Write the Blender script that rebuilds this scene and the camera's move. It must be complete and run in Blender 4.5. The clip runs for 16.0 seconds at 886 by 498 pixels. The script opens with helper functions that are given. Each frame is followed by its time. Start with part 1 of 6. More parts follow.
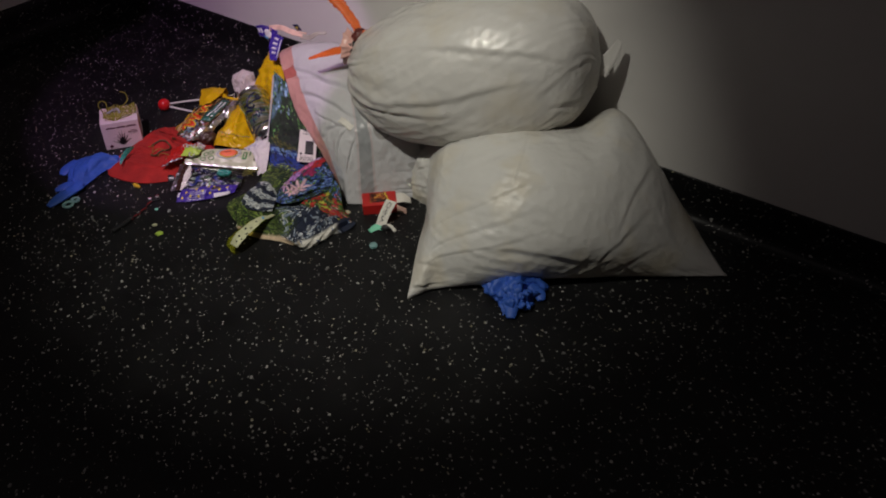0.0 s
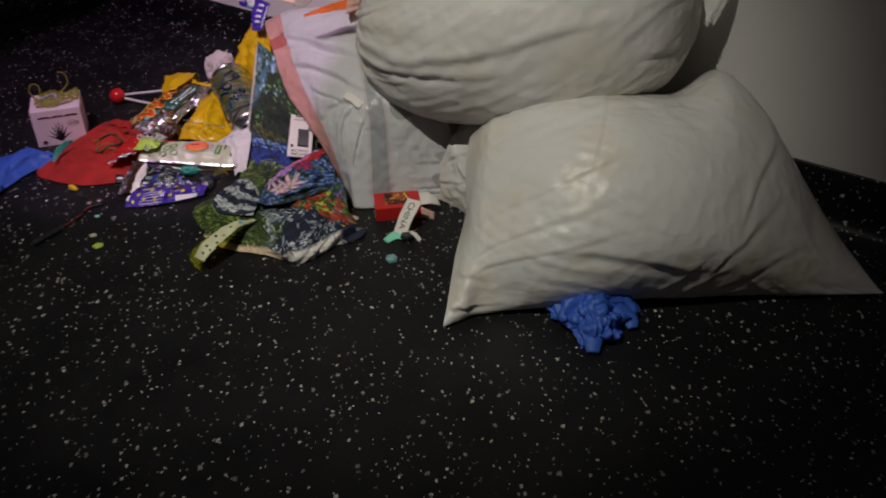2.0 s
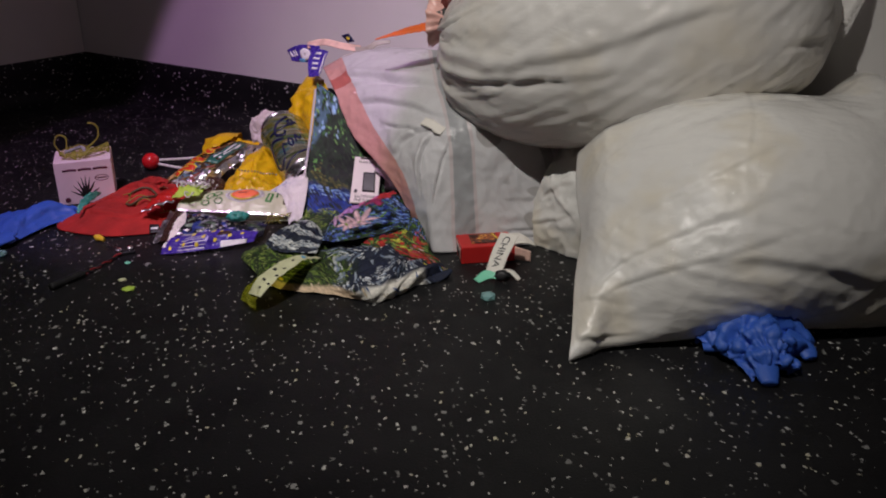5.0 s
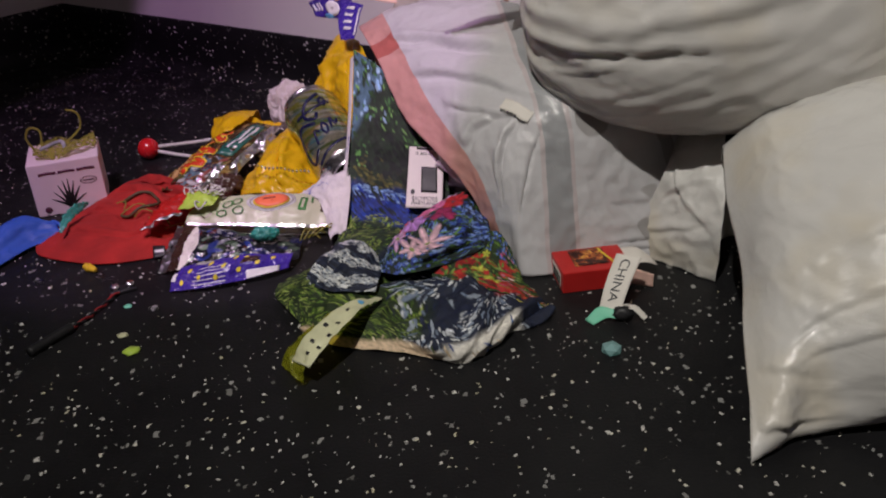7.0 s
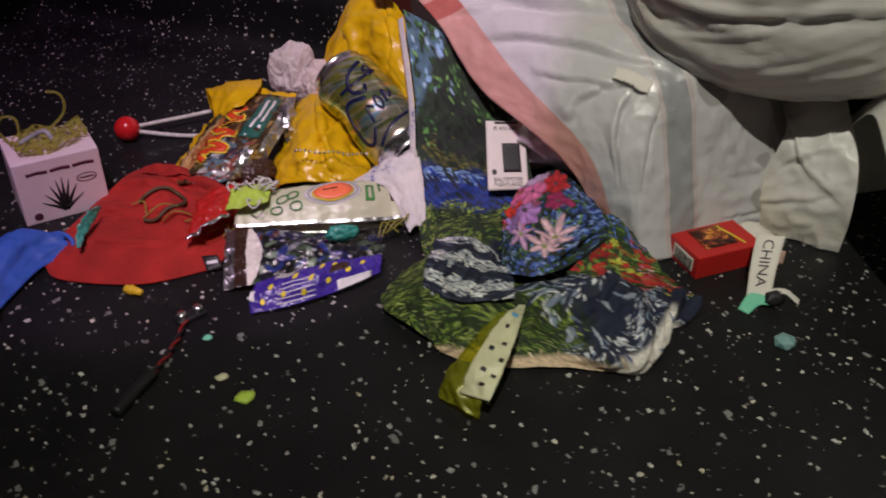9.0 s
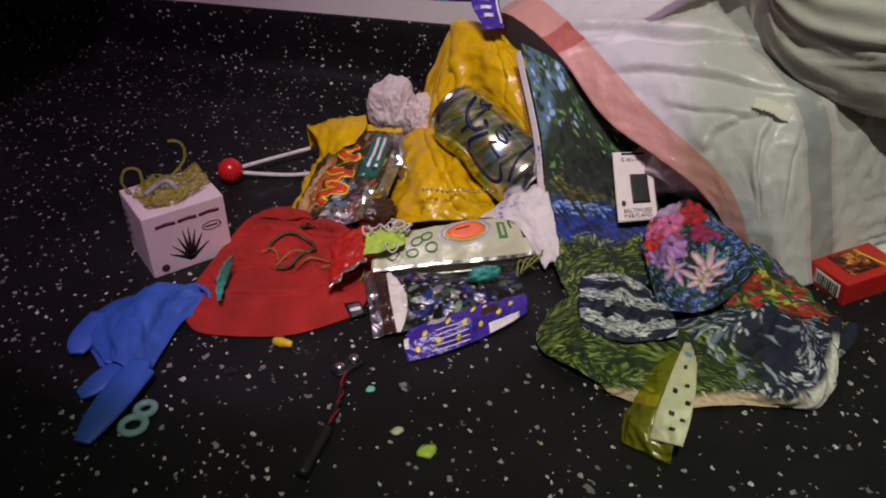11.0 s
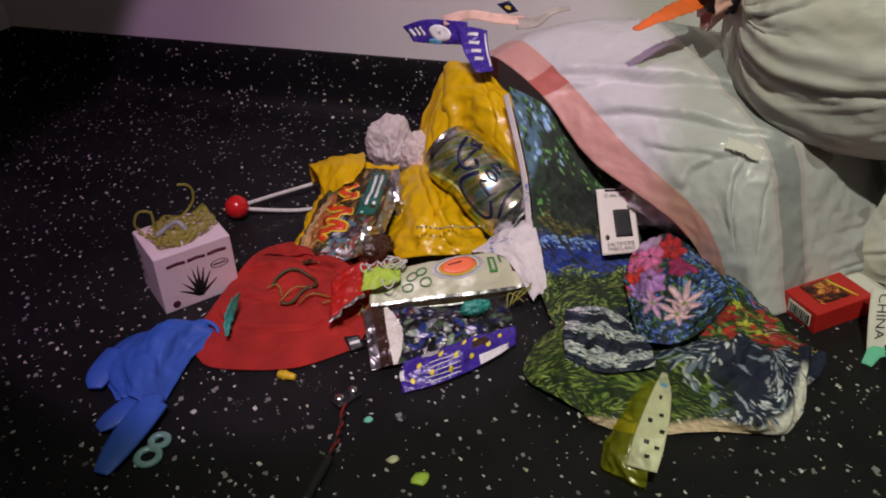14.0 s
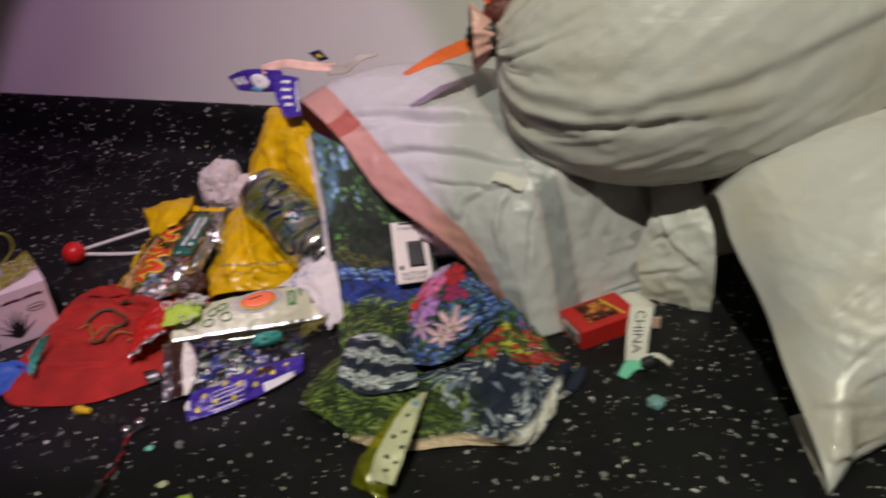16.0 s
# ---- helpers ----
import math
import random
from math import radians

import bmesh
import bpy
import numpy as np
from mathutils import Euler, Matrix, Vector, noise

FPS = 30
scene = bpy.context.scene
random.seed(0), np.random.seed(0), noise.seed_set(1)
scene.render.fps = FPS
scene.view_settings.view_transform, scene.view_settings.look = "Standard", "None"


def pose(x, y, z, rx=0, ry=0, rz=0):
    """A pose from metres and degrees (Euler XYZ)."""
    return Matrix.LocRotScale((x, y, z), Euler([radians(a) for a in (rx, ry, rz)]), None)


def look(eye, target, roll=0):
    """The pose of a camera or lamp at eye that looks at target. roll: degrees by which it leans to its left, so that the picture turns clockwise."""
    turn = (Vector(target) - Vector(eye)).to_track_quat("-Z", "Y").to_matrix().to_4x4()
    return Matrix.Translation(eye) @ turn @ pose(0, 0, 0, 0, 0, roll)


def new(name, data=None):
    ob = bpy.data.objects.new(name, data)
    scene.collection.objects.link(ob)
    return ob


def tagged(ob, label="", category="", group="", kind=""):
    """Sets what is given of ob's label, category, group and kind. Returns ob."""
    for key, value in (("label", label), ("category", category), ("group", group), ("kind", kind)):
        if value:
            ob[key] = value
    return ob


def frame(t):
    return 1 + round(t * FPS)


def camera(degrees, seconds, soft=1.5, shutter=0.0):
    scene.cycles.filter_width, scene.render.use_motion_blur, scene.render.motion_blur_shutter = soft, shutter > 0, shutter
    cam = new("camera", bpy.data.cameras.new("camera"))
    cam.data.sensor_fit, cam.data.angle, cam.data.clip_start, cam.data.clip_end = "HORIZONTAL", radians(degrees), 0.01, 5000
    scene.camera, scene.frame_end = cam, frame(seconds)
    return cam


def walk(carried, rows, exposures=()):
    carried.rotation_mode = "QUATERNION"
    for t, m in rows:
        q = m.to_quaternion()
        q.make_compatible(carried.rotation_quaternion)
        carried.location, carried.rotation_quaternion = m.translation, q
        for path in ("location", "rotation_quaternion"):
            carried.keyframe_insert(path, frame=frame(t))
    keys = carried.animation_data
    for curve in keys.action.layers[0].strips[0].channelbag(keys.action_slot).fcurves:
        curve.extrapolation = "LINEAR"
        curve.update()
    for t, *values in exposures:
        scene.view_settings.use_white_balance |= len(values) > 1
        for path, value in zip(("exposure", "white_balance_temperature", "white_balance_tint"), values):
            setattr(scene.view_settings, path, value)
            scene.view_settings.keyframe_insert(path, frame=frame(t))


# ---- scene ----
cam = camera(52.9, 16.0, soft=1.9, shutter=0.5)
METRES, EYE, TILT, LEAN, TURN = 1.85, 1.0346, -40.074, 0.393, 0.0
ROWS = [
    (0.0, 0.0, 0.0, 0.0, 0.0, 0.0, -0.0),
    (0.5, -0.0186, 0.0495, 0.0121, -0.08, -0.81, -0.11),
    (1.0, -0.0123, 0.1206, 0.0104, 2.52, 0.16, -1.07),
    (1.5, -0.0232, 0.1805, -0.0164, 3.08, 2.4, -2.39),
    (2.0, -0.0414, 0.2361, -0.0414, -0.88, 4.64, 0.43),
    (2.5, -0.0502, 0.2833, -0.0709, -1.71, 7.71, 1.21),
    (3.0, -0.0546, 0.3236, -0.1054, -1.78, 11.66, 2.03),
    (3.5, -0.062, 0.3512, -0.132, -0.1, 15.42, 0.94),
    (6.0, -0.1358, 0.4096, -0.0849, -1.63, 17.1, 1.12),
    (6.5, -0.1439, 0.4411, -0.0449, -0.79, 14.82, 1.34),
    (7.0, -0.1455, 0.4809, -0.0284, -0.3, 11.64, 3.07),
    (7.5, -0.1704, 0.4993, -0.022, -1.55, 10.51, 3.12),
    (8.0, -0.2113, 0.5151, -0.0059, -6.95, 8.36, 4.51),
    (8.5, -0.2438, 0.5278, 0.0149, -9.86, 7.39, 6.98),
    (9.0, -0.2743, 0.5396, 0.0259, -11.3, 5.74, 8.81),
    (9.5, -0.2965, 0.5465, 0.0369, -11.53, 6.26, 10.3),
    (12.0, -0.3515, 0.5543, 0.0588, -11.98, 5.45, 11.5),
    (12.5, -0.3524, 0.5516, 0.0611, -11.92, 5.75, 11.69),
    (13.0, -0.351, 0.5419, 0.0689, -12.04, 5.81, 11.55),
    (13.5, -0.3415, 0.5343, 0.0682, -11.9, 6.09, 11.9),
    (14.0, -0.3349, 0.5254, 0.0654, -11.18, 6.26, 12.0),
    (14.5, -0.3216, 0.5136, 0.0588, -10.83, 6.34, 12.43),
    (15.0, -0.3096, 0.5014, 0.0529, -10.1, 6.98, 12.85),
    (15.5, -0.2887, 0.4886, 0.0465, -9.44, 8.26, 13.06),
    (16.0, -0.2438, 0.4781, 0.0372, -11.56, 8.45, 14.32),
]
walk(cam, [(t, pose(0, 0, EYE, TILT, LEAN, TURN) @ pose(METRES * x, METRES * y, METRES * z, 90 + pitch, roll, yaw)) for t, x, y, z, yaw, pitch, roll in ROWS],
     [(0.0, -0.14, 6500, 10), (3.5, 0.05, 6400, 13), (6.0, 0.17, 6300, 17), (7.5, 0.16, 6450, 14), (9.5, 0.14, 6700, 7), (12.0, 0.16, 6750, 0), (14.0, 0.20, 6750, 0), (16.0, 0.29, 6750, 1)])

# ---- world and lights ----
world = bpy.data.worlds.new("world")
scene.world = world
world.use_nodes = True
world.node_tree.nodes["Background"].inputs[0].default_value = (0.5, 0.42, 0.5, 1)
world.node_tree.nodes["Background"].inputs[1].default_value = 0.03


def spot(name, eye, target, watts, colour, degrees, blend, size):
    data = bpy.data.lights.new(name, "SPOT")
    data.energy, data.color = watts, colour
    data.spot_size, data.spot_blend, data.shadow_soft_size = radians(degrees), blend, size
    ob = new(name, data)
    ob.matrix_world = look(eye, target)
    return ob


spot("spot_lamp_white", (-0.66, 0.34, 2.0), (-0.17, 1.44, 0.06), 99, (1.0, 0.97, 0.85), 36.2, 0.9, 0.022)
spot("spot_lamp_pink", (-0.84, 0.78, 1.7), (-0.52, 1.77, 0.0), 44, (0.92, 0.50, 0.98), 24.4, 0.14, 0.02)
# weak overhead fill, added to lift the dark surroundings; no fixture hangs here
fill_data = bpy.data.lights.new("overhead_fill", "AREA")
fill_data.energy, fill_data.size, fill_data.color = 2.0, 0.8, (1.0, 0.85, 0.85)
new("overhead_fill", fill_data).matrix_world = look((-0.6, 0.4, 2.5), (-0.6, 0.4, 0))

# ---- materials ----


class Nodes:
    """Short hand for node materials."""

    def __init__(self, name):
        self.mat = bpy.data.materials.new(name)
        self.mat.use_nodes = True
        self.tree = self.mat.node_tree
        self.bsdf = self.tree.nodes["Principled BSDF"]
        self.out = self.tree.nodes["Material Output"]

    def add(self, kind, **props):
        node = self.tree.nodes.new(kind)
        for key, value in props.items():
            if key in ("operation", "blend_type", "data_type", "feature", "distance", "wave_type", "bands_direction", "object_type"):
                if key == "operation":
                    node.operation = value
                elif key == "blend_type":
                    node.blend_type = value
                elif key == "data_type":
                    node.data_type = value
                elif key == "feature":
                    node.feature = value
                elif key == "wave_type":
                    node.wave_type = value
                elif key == "bands_direction":
                    node.bands_direction = value
        return node

    def wire(self, a, b):
        self.tree.links.new(a, b)

    def coords(self, which="Object", scale=None):
        c = self.add("ShaderNodeTexCoord").outputs[which]
        if scale:
            m = self.add("ShaderNodeMapping")
            m.inputs["Scale"].default_value = scale
            self.wire(c, m.inputs["Vector"])
            c = m.outputs[0]
        return c

    def noise(self, vector, scale, detail=4, rough=0.55, distortion=0.0):
        n = self.add("ShaderNodeTexNoise")
        n.inputs["Scale"].default_value = scale
        n.inputs["Detail"].default_value = detail
        n.inputs["Roughness"].default_value = rough
        n.inputs["Distortion"].default_value = distortion
        self.wire(vector, n.inputs["Vector"])
        return n.outputs[0]

    def ramp(self, value, stops, constant=False):
        r = self.add("ShaderNodeValToRGB")
        if constant:
            r.color_ramp.interpolation = "CONSTANT"
        while len(r.color_ramp.elements) < len(stops):
            r.color_ramp.elements.new(0.5)
        for e, (at, colour) in zip(r.color_ramp.elements, stops):
            e.position = at
            e.color = (*colour, 1) if len(colour) == 3 else colour
        self.wire(value, r.inputs[0])
        return r.outputs[0]

    def math(self, op, a, b=None, c=None):
        n = self.add("ShaderNodeMath", operation=op)
        for i, v in enumerate((a, b, c)):
            if v is None:
                continue
            if isinstance(v, (int, float)):
                n.inputs[i].default_value = v
            else:
                self.wire(v, n.inputs[i])
        return n.outputs[0]

    def mix(self, fac, a, b):
        n = self.add("ShaderNodeMix", data_type="RGBA")
        for s, v in ((n.inputs[0], fac), (n.inputs[6], a), (n.inputs[7], b)):
            if isinstance(v, (int, float)):
                s.default_value = v
            elif isinstance(v, tuple):
                s.default_value = (*v, 1)
            else:
                self.wire(v, s)
        return n.outputs[2]

    def bump(self, height, strength, distance=0.002):
        b = self.add("ShaderNodeBump")
        b.inputs["Strength"].default_value = strength
        b.inputs["Distance"].default_value = distance
        self.wire(height, b.inputs["Height"])
        self.wire(b.outputs[0], self.bsdf.inputs["Normal"])

    def set(self, **values):
        for key, v in values.items():
            s = self.bsdf.inputs[key.replace("_", " ")]
            if isinstance(v, (int, float)):
                s.default_value = v
            elif isinstance(v, tuple):
                s.default_value = (*v, 1)
            else:
                self.wire(v, s)
        return self


def plain(name, colour, rough=0.5, metal=0.0, vary=0.25, scale=40, bump=0.25, fine=260, coat=0.0, distance=0.001):
    """A surface with a two-scale unevenness of tone, sheen and relief."""
    n = Nodes(name)
    o = n.coords()
    big = n.noise(o, scale, 5)
    small = n.noise(o, fine, 6)
    dark = tuple(c * (1 - vary) for c in colour)
    light = tuple(min(1, c * (1 + vary)) for c in colour)
    n.set(Base_Color=n.mix(n.ramp(big, [(0.3, (0, 0, 0)), (0.7, (1, 1, 1))]), dark, light), Metallic=metal)
    n.set(Roughness=n.math("MULTIPLY_ADD", small, 0.3, rough - 0.15), Coat_Weight=coat)
    n.bump(n.math("MULTIPLY_ADD", small, 0.5, n.math("MULTIPLY", big, 0.5)), bump, distance)
    return n.mat


def crinkled(name, colour, rough=0.28, metal=0.0, vary=0.12, scale=20, strength=0.6, sheer=0.0):
    """Thin glossy film or foil, with sharp creases of several sizes."""
    n = Nodes(name)
    o = n.coords()
    big = n.noise(o, scale, 4)
    dark, light = tuple(c * (1 - vary) for c in colour), tuple(min(1, c * (1 + vary)) for c in colour)
    tone = n.mix(n.ramp(big, [(0.3, (0, 0, 0)), (0.7, (1, 1, 1))]), dark, light)
    n.set(Base_Color=tone, Metallic=metal, Specular_IOR_Level=0.6)
    n.set(Roughness=n.math("MULTIPLY_ADD", n.noise(o, 180, 4), 0.25, rough - 0.12))
    height = None
    for k, size in ((1.0, scale * 2.2), (0.45, scale * 5.5), (0.2, scale * 13)):
        ridge = n.math("MULTIPLY", n.math("ABSOLUTE", n.math("SUBTRACT", n.noise(o, size, 1, 0.5, 0.6), 0.5)), k)
        height = ridge if height is None else n.math("ADD", height, ridge)
    n.bump(height, strength, 0.008)
    if sheer:
        lit = n.add("ShaderNodeBsdfTranslucent")
        n.wire(tone, lit.inputs[0])
        blend = n.add("ShaderNodeMixShader")
        blend.inputs[0].default_value = sheer
        n.wire(n.bsdf.outputs[0], blend.inputs[1])
        n.wire(lit.outputs[0], blend.inputs[2])
        n.wire(blend.outputs[0], n.out.inputs[0])
    return n.mat


def fleck_material(name, rough):
    """Black rubber with scattered pale chips of several sizes."""
    n = Nodes(name)
    o = n.coords()
    warp = n.add("ShaderNodeTexNoise")
    warp.inputs["Scale"].default_value = 160
    warp.inputs["Detail"].default_value = 2
    n.wire(o, warp.inputs["Vector"])
    add = n.add("ShaderNodeVectorMath", operation="MULTIPLY_ADD")
    n.wire(warp.outputs["Color"], add.inputs[0])
    add.inputs[1].default_value = (0.006, 0.006, 0.006)
    n.wire(o, add.inputs[2])
    total = None
    tones = None
    for scale, keep, size in ((84, 0.60, 0.125), (118, 0.55, 0.140), (190, 0.60, 0.17)):
        stretch = n.add("ShaderNodeMapping")
        stretch.inputs["Scale"].default_value = (1.0, 0.72 if scale != 85 else 1.35, 1.0)
        stretch.inputs["Rotation"].default_value = (0, 0, scale * 0.13)
        n.wire(add.outputs[0], stretch.inputs["Vector"])
        v = n.add("ShaderNodeTexVoronoi")
        v.inputs["Scale"].default_value = scale
        v.distance = "CHEBYCHEV" if scale != 104 else "MANHATTAN"
        n.wire(stretch.outputs[0], v.inputs["Vector"])
        sep = n.add("ShaderNodeSeparateColor")
        n.wire(v.outputs["Color"], sep.inputs[0])
        chosen = n.math("GREATER_THAN", sep.outputs[0], keep)
        radius = n.math("MULTIPLY_ADD", sep.outputs[1], size, 0.05)
        inside = n.math("MULTIPLY", n.math("LESS_THAN", v.outputs["Distance"], radius), chosen)
        total = inside if total is None else n.math("MAXIMUM", total, inside)
        tones = sep.outputs[2] if tones is None else tones
    chip = n.ramp(tones, [(0.0, (0.09, 0.09, 0.085)), (0.4, (0.31, 0.31, 0.30)), (0.8, (0.66, 0.65, 0.61)), (1.0, (0.50, 0.46, 0.30))])
    grime = n.noise(o, 9, 6)
    rubber = n.mix(n.ramp(grime, [(0.3, (0, 0, 0)), (0.7, (1, 1, 1))]), (0.006, 0.006, 0.007), (0.013, 0.013, 0.014))
    n.set(Base_Color=n.mix(total, rubber, chip), Specular_IOR_Level=0.25)
    n.set(Roughness=n.math("MULTIPLY_ADD", n.noise(o, 30, 6), 0.35, rough))
    n.bump(n.noise(o, 420, 4), 0.35, 0.0008)
    return n.mat


def bag_material(name, tint, patches, stripe=False):
    """Thin white polythene: glossy, slightly see-through, with the contents showing as faint warm patches."""
    n = Nodes(name)
    o = n.coords()
    blot = n.ramp(n.noise(o, 9, 3), [(0.5, (0, 0, 0)), (0.72, (1, 1, 1))])
    colour = n.mix(blot, tint, patches)
    if stripe:
        uv = n.add("ShaderNodeSeparateXYZ")
        n.wire(n.coords("UV"), uv.inputs[0])
        u, v = uv.outputs[0], uv.outputs[1]
        wob = n.math("MULTIPLY_ADD", n.noise(o, 14, 2), 0.03, -0.015)
        uw = n.math("ADD", u, wob)
        def band(a, b):
            return n.math("MULTIPLY", n.math("GREATER_THAN", uw, a), n.math("LESS_THAN", uw, b))
        spots = n.ramp(n.noise(o, 34, 0), [(0.63, (0, 0, 0)), (0.66, (1, 1, 1))])
        colour = n.mix(n.math("MULTIPLY", spots, band(0.60, 0.95)), colour, (0.5, 0.48, 0.48))
        colour = n.mix(band(0.475, 0.585), colour, (0.74, 0.67, 0.68))
        colour = n.mix(band(0.49, 0.57), colour, (0.47, 0.48, 0.50))
        hem = n.math("LESS_THAN", u, 0.115)
        colour = n.mix(hem, colour, (0.82, 0.45, 0.40))
        dark = n.math("MULTIPLY", hem, n.math("MULTIPLY", n.math("GREATER_THAN", v, 0.505), n.math("LESS_THAN", v, 0.555)))
        colour = n.mix(dark, colour, (0.66, 0.20, 0.17))
    n.set(Base_Color=colour, Specular_IOR_Level=0.5)
    fine = n.noise(o, 60, 6, 0.6, 1.5)
    n.set(Roughness=n.math("MULTIPLY_ADD", fine, 0.24, 0.26))
    place = n.ramp(n.noise(o, 6, 2), [(0.37, (0, 0, 0)), (0.54, (1, 1, 1))])
    crease = n.math("ABSOLUTE", n.math("SUBTRACT", n.noise(n.coords("Object", (0.7, 1, 2.2)), 150, 3, 0.65, 1.2), 0.5))
    long = n.math("ABSOLUTE", n.math("SUBTRACT", n.noise(n.coords("Object", (0.6, 1, 2.4)), 22, 3, 0.6, 0.8), 0.5))
    n.bump(n.math("MULTIPLY_ADD", long, 0.6, n.math("MULTIPLY", crease, n.math("MULTIPLY", place, 0.35))), 0.30, 0.004)
    glint = n.add("ShaderNodeBump")
    glint.inputs["Strength"].default_value, glint.inputs["Distance"].default_value = 1.0, 0.0018
    n.wire(n.math("MULTIPLY_ADD", long, 2.0, n.math("MULTIPLY", crease, n.math("MULTIPLY_ADD", place, 1.9, 0.35))), glint.inputs["Height"])
    n.wire(glint.outputs[0], n.bsdf.inputs["Coat Normal"])
    n.set(Coat_Weight=1.0, Coat_Roughness=0.08)
    lit = n.add("ShaderNodeBsdfTranslucent")
    n.wire(colour, lit.inputs[0])
    blend = n.add("ShaderNodeMixShader")
    blend.inputs[0].default_value = 0.27
    n.wire(n.bsdf.outputs[0], blend.inputs[1])
    n.wire(lit.outputs[0], blend.inputs[2])
    n.wire(blend.outputs[0], n.out.inputs[0])
    return n.mat


def print_material(name, stops, scale, rough=0.75, detail=6, distortion=1.5, stretch=(1, 1, 1), weave=True):
    """A printed cloth: a painterly picture of several colours, with a fine weave."""
    n = Nodes(name)
    o = n.coords("Object", stretch)
    base = n.math("MULTIPLY_ADD", n.noise(o, scale * 1.7, detail + 3, 0.78, distortion * 0.2), 0.66, n.math("MULTIPLY", n.noise(o, scale * 0.45, 2), 0.34))
    base = n.math("MULTIPLY_ADD", base, 2.5, -0.75)
    n.set(Base_Color=n.ramp(base, stops), Roughness=rough)
    w = n.noise(n.coords(), 900 if weave else 250, 3)
    n.bump(w, 0.3, 0.0008)
    return n.mat


def inked(name, rough=0.75, metal=0.0, weave=900, relief=0.3):
    """A surface that shows the picture printed on it, over a fine weave or film."""
    n = Nodes(name)
    ink = n.add("ShaderNodeAttribute")
    ink.attribute_name = "ink"
    o = n.coords()
    fade = n.add("ShaderNodeMix", data_type="RGBA", blend_type="MULTIPLY")
    fade.inputs[0].default_value = 1.0
    n.wire(ink.outputs["Color"], fade.inputs[6])
    n.wire(n.ramp(n.noise(o, 240, 4), [(0.3, (0.82, 0.82, 0.82)), (0.7, (1.12, 1.12, 1.12))]), fade.inputs[7])
    n.set(Base_Color=fade.outputs[2], Metallic=metal)
    n.set(Roughness=n.math("MULTIPLY_ADD", n.noise(o, 60, 4), 0.2, rough - 0.1))
    n.bump(n.noise(o, weave, 3), relief, 0.0008)
    return n.mat


def film_material(name, tint, gloss, cover=0.0, colour=(0.5, 0.5, 0.5)):
    """Thin clear film: mostly see-through, with glints off its crinkles."""
    n = Nodes(name)
    o = n.coords()
    n.set(Base_Color=colour, Roughness=0.45)
    n.bump(n.noise(o, 140, 4), 0.5, 0.003)
    clear = n.add("ShaderNodeBsdfTransparent")
    clear.inputs[0].default_value = (*tint, 1)
    shine = n.add("ShaderNodeBsdfGlossy")
    shine.inputs["Roughness"].default_value = 0.15
    n.wire(n.bsdf.inputs["Normal"].links[0].from_socket, shine.inputs["Normal"])
    a, c = n.add("ShaderNodeMixShader"), n.add("ShaderNodeMixShader")
    a.inputs[0].default_value, c.inputs[0].default_value = gloss, cover
    n.wire(clear.outputs[0], a.inputs[1])
    n.wire(shine.outputs[0], a.inputs[2])
    n.wire(a.outputs[0], c.inputs[1])
    n.wire(n.bsdf.outputs[0], c.inputs[2])
    n.wire(c.outputs[0], n.out.inputs[0])
    return n.mat


M_FLOOR = fleck_material("black_flecked_rubber", 0.30)
M_SKIRT = fleck_material("black_flecked_skirting", 0.28)
M_WALL = plain("white_wall_paint", (0.72, 0.70, 0.68), 0.6, vary=0.05, scale=3, bump=0.25, fine=220)
M_CEIL = plain("ceiling_paint", (0.5, 0.5, 0.5), 0.8, vary=0.05, scale=2)
M_BAG = bag_material("white_polythene", (0.86, 0.84, 0.81), (0.83, 0.78, 0.69))
M_BAG2 = bag_material("cloudy_polythene", (0.84, 0.83, 0.80), (0.82, 0.76, 0.63))
M_PRINTBAG = bag_material("printed_polythene", (0.79, 0.78, 0.80), (0.74, 0.73, 0.75), True)
M_ORANGE = plain("orange_drawstring", (0.85, 0.16, 0.035), 0.35, vary=0.15, scale=60, bump=0.4, fine=180)
M_PINKBAND = plain("pink_hem", (0.80, 0.45, 0.40), 0.35, vary=0.15, bump=0.4)
M_YELLOW = crinkled("yellow_polythene", (0.86, 0.55, 0.010), 0.30, 0, 0.08, 12, 0.16, 0.25)
M_RED = plain("red_felt_cloth", (0.36, 0.016, 0.012), 0.9, vary=0.25, scale=30, bump=0.5, fine=900)
M_BLUE = crinkled("blue_nitrile", (0.032, 0.11, 0.50), 0.55, 0, 0.10, 22, 0.15)
M_BOXPINK = plain("pale_pink_card", (0.76, 0.62, 0.68), 0.55, vary=0.06, scale=30, bump=0.1)
M_CARDIN = plain("white_card", (0.76, 0.72, 0.66), 0.65, vary=0.06, bump=0.15)
M_BLACK = plain("black_ink", (0.012, 0.012, 0.014), 0.5, vary=0.3, bump=0.1)
M_BROWNINK = plain("plum_ink", (0.10, 0.02, 0.05), 0.5, bump=0.1)
M_GREYLACE = plain("grey_tulle", (0.30, 0.30, 0.34), 0.7, vary=0.3, scale=120)
M_BALL = plain("red_lacquer", (0.60, 0.015, 0.02), 0.22, vary=0.1, bump=0.05, coat=0.6)
M_CORD = plain("white_cord", (0.66, 0.64, 0.62), 0.8, vary=0.2, scale=300, bump=0.6, fine=700)
M_FOIL = crinkled("silver_foil", (0.60, 0.60, 0.61), 0.32, 1.0, 0.12, 12, 0.25)
M_ALU = plain("bare_aluminium", (0.72, 0.72, 0.73), 0.25, 1.0, vary=0.08, scale=80, bump=0.15)
M_DARKRED = plain("dark_red_inside", (0.14, 0.03, 0.025), 0.5)
